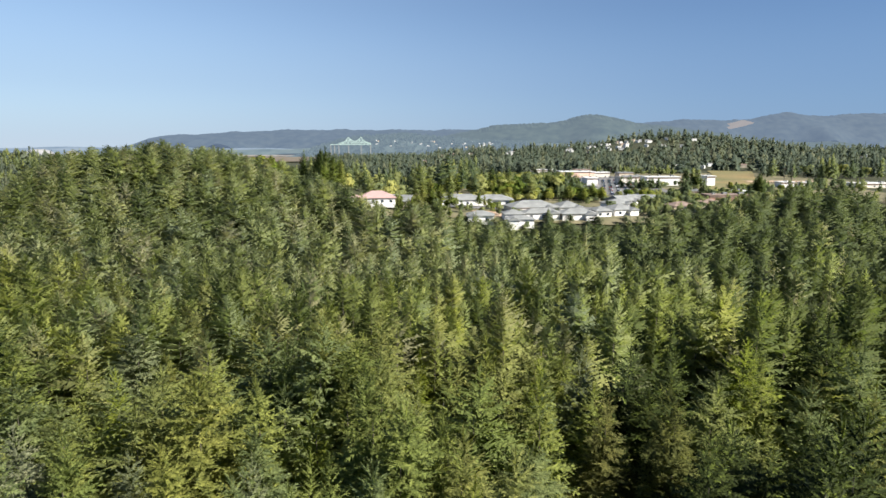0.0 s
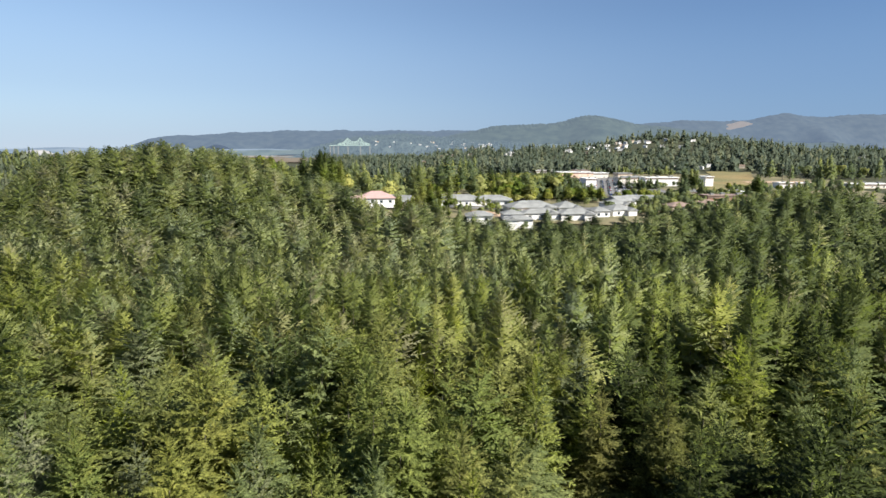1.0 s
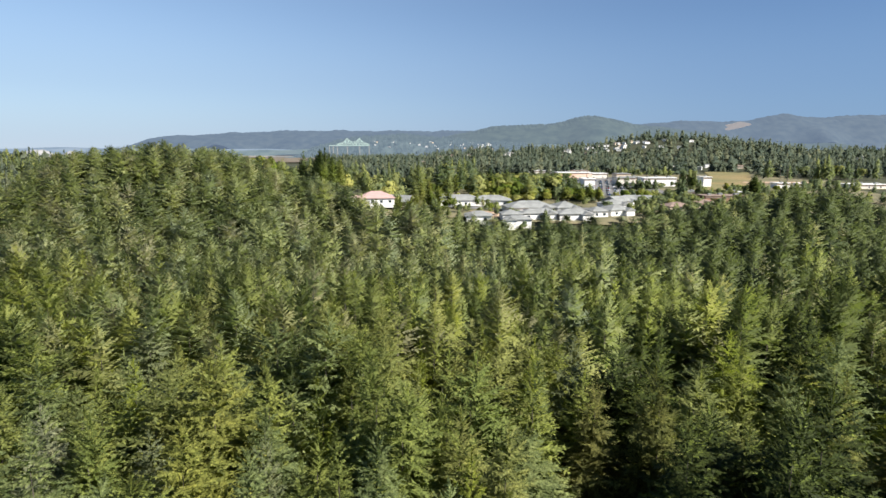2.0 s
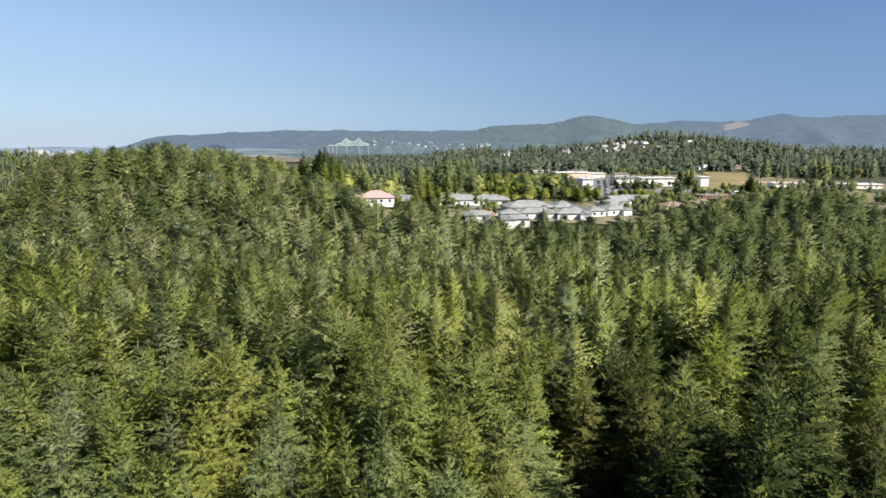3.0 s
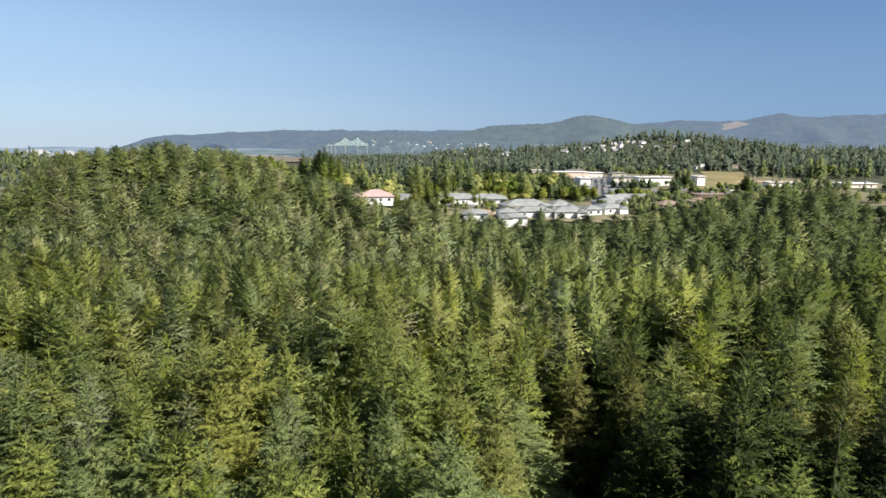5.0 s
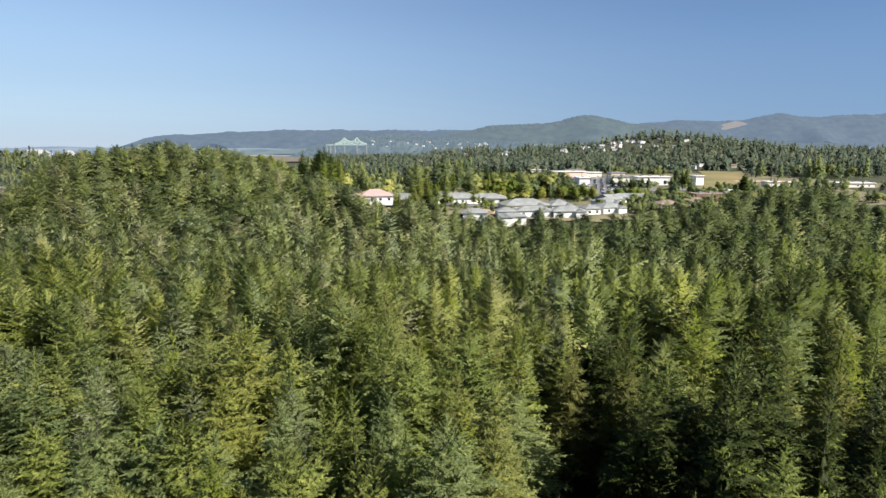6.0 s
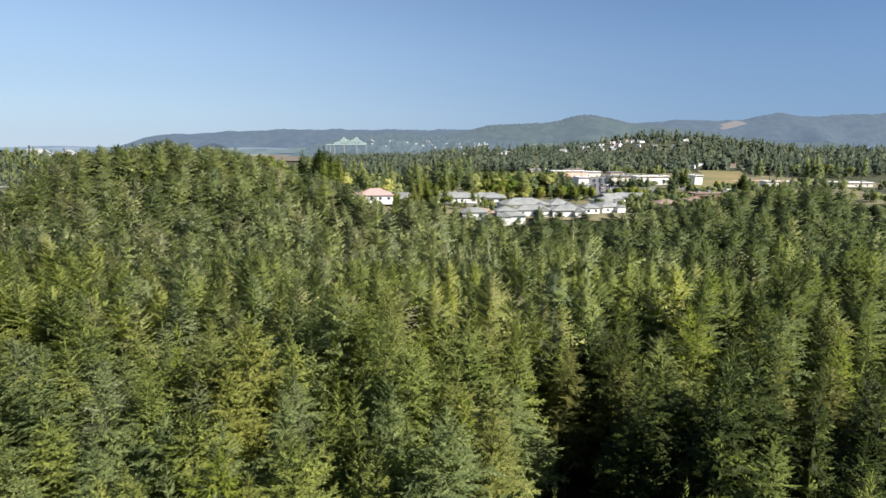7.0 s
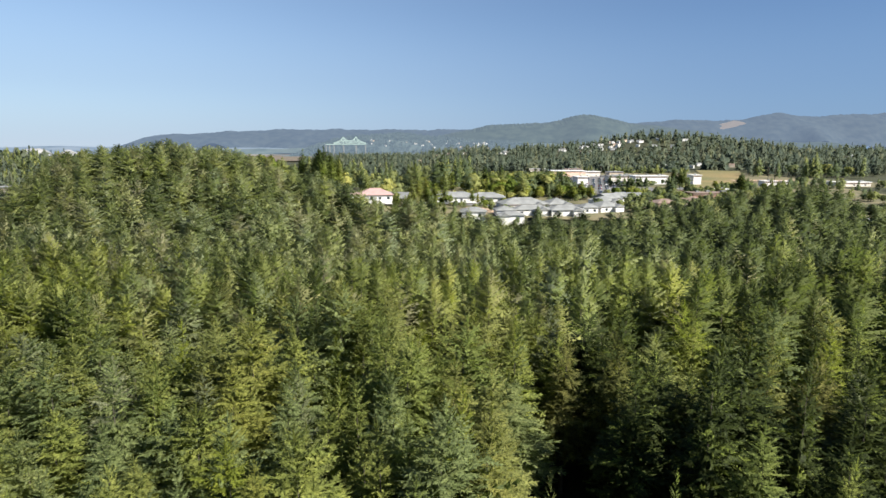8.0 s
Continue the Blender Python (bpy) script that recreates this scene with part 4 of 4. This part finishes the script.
SCATTERED = [
    ("dark", 169, 398, 8, 5, 0.62, 1.0), ("dark", 72, 385, 20, 16, 0.62, 1.15), ("gold", 46, 430, 16, 18, 0.6, 1.2), ("cone", 232, 725, 60, 30, 0.5, 1.1), ("leafy", 250, 700, 50, 18, 0.6, 1.0), ("dark", 148, 470, 10, 5, 0.5, 1.0),
    ("leafy", -150, 520, 42, 18, 1.2, 1.5), ("cone", -170, 560, 50, 16, 0.85, 1.4), ("leafy", -125, 470, 20, 8, 1.0, 1.3),
    ("leafy", -6, 322, 22, 14, 0.62, 0.8), ("leafy", 24, 296, 16, 9, 0.35, 0.5), ("cone", -14, 296, 12, 12, 0.42, 0.75), ("leafy", 118, 328, 22, 16, 0.55, 0.75), ("leafy", 146, 352, 22, 16, 0.5, 0.8), ("leafy", 188, 372, 26, 16, 0.5, 0.8), ("cone", 138, 378, 18, 12, 0.3, 0.9),
    ("leafy", 150, 408, 26, 12, 0.5, 0.8), ("leafy", 205, 420, 24, 14, 0.5, 0.9), ("cone", 232, 404, 30, 16, 0.42, 1.0), ("leafy", 60, 298, 40, 12, 0.3, 0.45), ("leafy", 82, 308, 26, 10, 0.4, 0.5), ("leafy", 250, 470, 20, 6, 0.4, 0.7), ("dark", 164, 472, 8, 8, 0.42, 1.1), ("leafy", 172, 478, 9, 5, 0.45, 0.7), ("leafy", 190, 490, 12, 5, 0.42, 0.6), ("leafy", 100, 352, 14, 8, 0.4, 0.6),
    ("cone", 88, 385, 10, 7, 0.34, 0.8), ("leafy", 160, 380, 36, 12, 0.5, 0.8), ("dark", 160, 462, 6, 5, 0.45, 1.0), ("cone", 215, 395, 40, 14, 0.36, 0.8), ("leafy", 84, 385, 12, 6, 0.7, 0.9), ("cone", 72, 400, 16, 10, 0.6, 1.0),
    ("dark", 270, 440, 40, 12, 0.45, 1.0), ("cone", 300, 455, 40, 14, 0.42, 0.9), ("leafy", 340, 450, 60, 14, 0.7, 1.0), ("leafy", 112, 296, 26, 18, 0.45, 0.6), ("cone", 122, 300, 20, 12, 0.28, 0.6), ("leafy", 60, 273, 40, 14, 0.34, 0.5), ("leafy", 150, 312, 30, 16, 0.5, 0.7), ("cone", 185, 330, 26, 14, 0.34, 0.7), ("leafy", 230, 345, 40, 18, 0.6, 0.9), ("cone", 235, 360, 40, 16, 0.4, 0.8), ("leafy", 135, 335, 24, 16, 0.5, 0.8), ("cone", 165, 345, 26, 12, 0.3, 0.7), ("dark", 104, 374, 20, 9, 0.2, 0.7), ("leafy", 100, 380, 24, 10, 0.34, 0.6), ("dark", 66, 425, 18, 12, 0.62, 1.1), ("gold", 34, 365, 22, 12, 0.55, 0.9), ("cone", 45, 380, 26, 10, 0.28, 0.8), ("gold", 14, 352, 22, 9, 0.5, 0.8), ("leafy", 40, 318, 30, 7, 0.42, 0.5), ("cone", 25, 302, 18, 5, 0.3, 0.55), ("leafy", 70, 322, 26, 8, 0.5, 0.6), ("cone", 245, 590, 12, 6, 0.6, 0.9), ("gold", 60, 355, 30, 8, 0.5, 0.8), ("cone", 24, 258, 30, 12, 0.32, 0.7),  # sort, centre, spread, count, tall, wide
]
for sort, cx, cy, spread, count, tall, wide in SCATTERED:
    for k in range(count):
        x, y = cx + rnd.uniform(-spread, spread), cy + rnd.uniform(-spread, spread) * 0.6
        if any(abs(x - h[0]) < h[2] / 2 + 1.5 and abs(y - h[1]) < h[3] / 2 + 1.5 for h in HOMES + SHOPS):
            continue
        which = rnd.randrange(5) if sort in ("cone", "dark") else 5 + rnd.randrange(3)
        near_far.append((x, y, float(land(x, y)), tall * rnd.uniform(0.75, 1.2), wide * rnd.uniform(0.8, 1.15), rnd.uniform(0, 6.28), which, rnd.uniform(0, 0.3) if sort == "dark" else rnd.uniform(0.85, 1.0) if sort == "gold" else rnd.uniform(0.1, 0.8)))
scatter("woods_behind_town", WOOD, near_far, MAT["wood"], "mixed green woods behind the town", "woods")
far_rows = [(*row[:6], row[6] + (0 if row[1] < 700 else 8), row[7]) for row in far_rows]
scatter("far_woods", PLAIN + TINY, far_rows, MAT["far"], "far wooded hill of conifers, air haze in their grey-green colour", "woods")

# ---------------------------------------------------------------- far houses
far_first = {}


def far_house(x, y, z, kind):
    m = pose(x, y, z, 0, 0, rnd.uniform(-40, 40)) @ Matrix.Diagonal((0.48, 0.48, 0.6, 1))
    if kind in far_first:
        return copy_thing(far_first[kind], m @ Matrix.Diagonal((1 / 0.48, 1 / 0.48, 1 / 0.6, 1)))
    wall, roof, w, d, h = {0: ("white", "roof", 13, 9, 5), 1: ("tan", "roof_brown", 15, 10, 5), 2: ("white", "roof_white", 22, 11, 5.5)}[kind]
    root = building(x, y, w, d, h, 0.4 if kind < 2 else 0, roof, wall, 0, False, 3, "small far " + wall + " house among trees on a hillside")
    root.matrix_basis = m
    far_first[kind] = root


for x, y, kind in HAMLETS:
    far_house(x, y, float(land(x, y)) + 0.8, kind)


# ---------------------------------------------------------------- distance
# air haze over distant land, put in as a faint blue emission
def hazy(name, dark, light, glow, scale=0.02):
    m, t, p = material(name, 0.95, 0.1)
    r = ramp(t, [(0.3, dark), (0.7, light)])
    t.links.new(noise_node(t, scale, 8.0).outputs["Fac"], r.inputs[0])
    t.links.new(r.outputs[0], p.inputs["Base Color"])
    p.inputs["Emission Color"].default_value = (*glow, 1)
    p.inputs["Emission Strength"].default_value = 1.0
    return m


def hill_range(name, dist, x0, x1, height, depth, mat, label, seed, rough=0.05):
    """A long wooded range across the view: a ridge line of height(x), rough with treetops."""
    xs = np.linspace(x0, x1, 520)
    us = np.linspace(-1, 1, 17)
    rs = np.random.RandomState(seed)
    X, U = np.meshgrid(xs, us)
    H = height(X)
    spur = 1 + 0.25 * np.sin(X / 130.0 + 3 * U) * np.abs(U) + 0.15 * np.sin(X / 57.0 - 5 * U) * np.abs(U)
    Z = H * np.clip(1 - np.abs(U) ** 1.7 * spur, 0, 1) - 2
    Z = Z + rs.uniform(-0.5, 0.5, X.shape) * np.clip(H * rough, 0, 7) * (np.abs(U) < 0.3)
    Y = dist + U * depth
    k, l = X.shape
    q = np.arange(k * l).reshape(k, l)
    a, b, c, d = q[:-1, :-1].ravel(), q[:-1, 1:].ravel(), q[1:, 1:].ravel(), q[1:, :-1].ravel()
    me = triangles(name, np.stack([X, Y, Z], -1).reshape(-1, 3), np.concatenate([np.stack([a, b, c], 1), np.stack([a, c, d], 1)]), mat)
    me.polygons.foreach_set("use_smooth", np.ones(len(me.polygons), bool))
    return tagged(new(name, me), label, "hills", kind="structure")


def bell(s, c, w):
    return np.exp(-(((s - c) / w) ** 2))


FAR_Y, GREEN_Y, MIDDLE_Y = 4350.0, 3500.0, 2650.0


def far_ridge(x):
    s = x / FAR_Y
    up = 0.026 - 0.012 * (1 - step(-0.55, -0.22, s)) + 0.003 * bell(s, -0.49, 0.03) + 0.009 * step(0.2, 0.34, s) + 0.021 * step(0.3, 0.84, s) + 0.009 * bell(s, 0.56, 0.035) + 0.003 * bell(s, 0.43, 0.04) + 0.004 * bell(s, 0.37, 0.07)
    up = up + 0.0007 * np.sin(s * 67) + 0.0005 * np.sin(s * 143 + 1)
    return (47 + up * FAR_Y) * step(-0.56, -0.45, s)


def green_ridge(x):
    s = x / GREEN_Y
    up = 0.036 * step(-0.1, 0.13, s) + 0.015 * bell(s, 0.25, 0.05) - 0.03 * step(0.3, 0.6, s) + 0.0006 * np.sin(s * 90)
    return 47 + up * GREEN_Y


def middle_ridge(x):
    s = x / MIDDLE_Y
    up = 0.002 + 0.014 * bell(s, -0.07, 0.11) + 0.002 * step(0.1, 0.3, s) - 0.012 * step(0.42, 0.56, s) + 0.001 * np.sin(s * 80)
    return (47 + up * MIDDLE_Y) * step(-0.26, -0.16, s)


def low_land(x):
    return 34 + 5 * np.sin(x / 400.0) + 3 * np.sin(x / 90.0)


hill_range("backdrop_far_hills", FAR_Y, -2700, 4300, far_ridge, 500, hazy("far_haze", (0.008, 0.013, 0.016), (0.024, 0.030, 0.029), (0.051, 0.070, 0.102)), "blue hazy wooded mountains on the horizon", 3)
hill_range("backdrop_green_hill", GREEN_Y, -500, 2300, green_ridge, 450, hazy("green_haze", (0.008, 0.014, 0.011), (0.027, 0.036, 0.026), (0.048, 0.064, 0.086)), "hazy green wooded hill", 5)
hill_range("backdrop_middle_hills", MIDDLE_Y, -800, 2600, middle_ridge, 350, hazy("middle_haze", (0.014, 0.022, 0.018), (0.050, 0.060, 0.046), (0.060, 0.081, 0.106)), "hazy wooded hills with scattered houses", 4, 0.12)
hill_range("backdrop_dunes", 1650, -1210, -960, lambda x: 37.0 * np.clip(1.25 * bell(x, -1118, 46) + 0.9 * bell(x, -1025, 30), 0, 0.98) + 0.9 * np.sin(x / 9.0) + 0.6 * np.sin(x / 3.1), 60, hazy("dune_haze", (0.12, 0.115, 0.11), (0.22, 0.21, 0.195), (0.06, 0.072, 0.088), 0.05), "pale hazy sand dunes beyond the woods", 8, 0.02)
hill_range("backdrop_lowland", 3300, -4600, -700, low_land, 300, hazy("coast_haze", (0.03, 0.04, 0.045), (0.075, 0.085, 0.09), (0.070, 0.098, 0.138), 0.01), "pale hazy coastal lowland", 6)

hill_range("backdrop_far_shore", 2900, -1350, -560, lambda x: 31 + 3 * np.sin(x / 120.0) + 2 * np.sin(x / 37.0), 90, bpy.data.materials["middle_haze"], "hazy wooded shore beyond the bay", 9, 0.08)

# trees and houses of the hill suburb, far off in the haze
hill_rows, rnd2 = [], random.Random(31)
for _ in range(2600):
    u = -rnd2.random() ** 1.3
    x, y = MIDDLE_Y * rnd2.uniform(-0.215, 0.14), MIDDLE_Y + 350 * u
    spur = 1 + 0.25 * math.sin(x / 130.0 + 3 * u) * abs(u) + 0.15 * math.sin(x / 57.0 - 5 * u) * abs(u)
    z = float(middle_ridge(x)) * max(0.0, 1 - abs(u) ** 1.7 * spur) - 3
    hill_rows.append((x, y, z, rnd2.uniform(0.45, 1.0) ** 1.2, rnd2.uniform(0.9, 1.7), rnd2.uniform(0, 6.28), rnd2.randrange(8), rnd2.random()))
suburb = [row for row in hill_rows if 30 < row[2] < 64 and -0.12 < row[0] / row[1] < 0.09][:42]
hill_rows = [row for row in hill_rows if not any(abs(row[0] - h[0]) < 7 and -30 < row[1] - h[1] < 9 for h in suburb)]
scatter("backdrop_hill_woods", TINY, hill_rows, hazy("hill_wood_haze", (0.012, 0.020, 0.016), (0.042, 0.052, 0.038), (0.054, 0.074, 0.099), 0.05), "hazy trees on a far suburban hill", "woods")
for k, row in enumerate(suburb):
    far_house(row[0], row[1], row[2] + 2.5, (0, 2, 0, 0, 1)[k % 5])

# the bay and its sand bar
WATER, _t, _p = material("water", 0.3, 0.5)
_p.inputs["Base Color"].default_value = (0.06, 0.07, 0.08, 1)
_w = _t.nodes.new("ShaderNodeBump")
_w.inputs["Strength"].default_value, _w.inputs["Distance"].default_value = 0.8, 1.5
_t.links.new(noise_node(_t, 0.12, 6.0).outputs["Fac"], _w.inputs["Height"])
_t.links.new(_w.outputs[0], _p.inputs["Normal"])
bm = bmesh.new()
bmesh.ops.create_grid(bm, x_segments=12, y_segments=12, size=1.0, matrix=Matrix.Translation((-760, 2650, 1.2)) @ Matrix.Diagonal((700, 1100, 1, 1)))
tagged(part("water_bay", bm, WATER), "calm blue-grey water of a bay", "water", kind="structure")
patch("marsh_ground", -900, 1480, -330, 2440, 2.8, MAT["marsh"], "brown tidal marsh beside the bay", 0.06)
patch("sand_bar", -960, 2480, -600, 2760, 3.2, MAT["sand"], "pale sand flat along the bay", 0.15)

# ---------------------------------------------------------------- bridge


def beam(bm, a, b, thick):
    a, b = Vector(a), Vector(b)
    m = Matrix.Translation((a + b) / 2) @ (b - a).to_track_quat("Z", "Y").to_matrix().to_4x4()
    bmesh.ops.create_cube(bm, size=1.0, matrix=m @ Matrix.Diagonal((thick, thick, (b - a).length, 1)))


bridge = new("steel_bridge")
bridge.matrix_basis = pose(-337, 2280, 2, 0, 0, 8)
tagged(bridge, "pale green steel truss bridge with two peaked towers", "bridge")
bm = bmesh.new()
box(bm, -92, -5, 45.4, 61, 5, 47.4)
part("deck", bm, MAT["steel"], bridge)


def chord(x):
    return 50 + 24 * (math.exp(-abs(x + 23) / 15) + math.exp(-abs(x - 24) / 15))


for side in (-5.5, 5.5):
    bm = bmesh.new()
    xs = [-60 + 6 * k for k in range(21)]
    for k, x in enumerate(xs):
        beam(bm, (x, side, 47), (x, side, chord(x)), 1.3)
        if k:
            beam(bm, (xs[k - 1], side, chord(xs[k - 1])), (x, side, chord(x)), 1.8)
            beam(bm, (xs[k - 1], side, 47 if k % 2 else chord(xs[k - 1])), (x, side, chord(x) if k % 2 else 47), 1.1)
    part("truss", bm, MAT["steel"], bridge)
for x in (-23, 24, -60, 60, -76, -90):
    bm = bmesh.new()
    box(bm, x - 1.5, -4, -4, x + 1.5, 4, 45)
    part("pier", bm, MAT["roof"], bridge, "pale grey concrete pier")

# a logged patch on the far mountain, its lit tone put in as emission
bm = bmesh.new()
outline = [bm.verts.new((76 * math.cos(a) * (1 + 0.22 * math.sin(3 * a + 1) + 0.12 * math.sin(7 * a)), -26 * math.sin(a) - 18, 22 * math.sin(a) * (1 + 0.3 * math.sin(2 * a) + 0.15 * math.sin(5 * a)) + 3 * math.cos(a))) for a in (6.283 * k / 22 for k in range(22))]
bm.faces.new(outline)
cut_patch = part("backdrop_clearing", bm, hazy("cut_glow", (0.10, 0.09, 0.08), (0.19, 0.165, 0.15), (0.145, 0.135, 0.138)))
cut_patch.matrix_basis = pose(1895, 3870, 179)
tagged(cut_patch, "tan logged clearing on a far wooded mountain", "clearing", kind="structure")
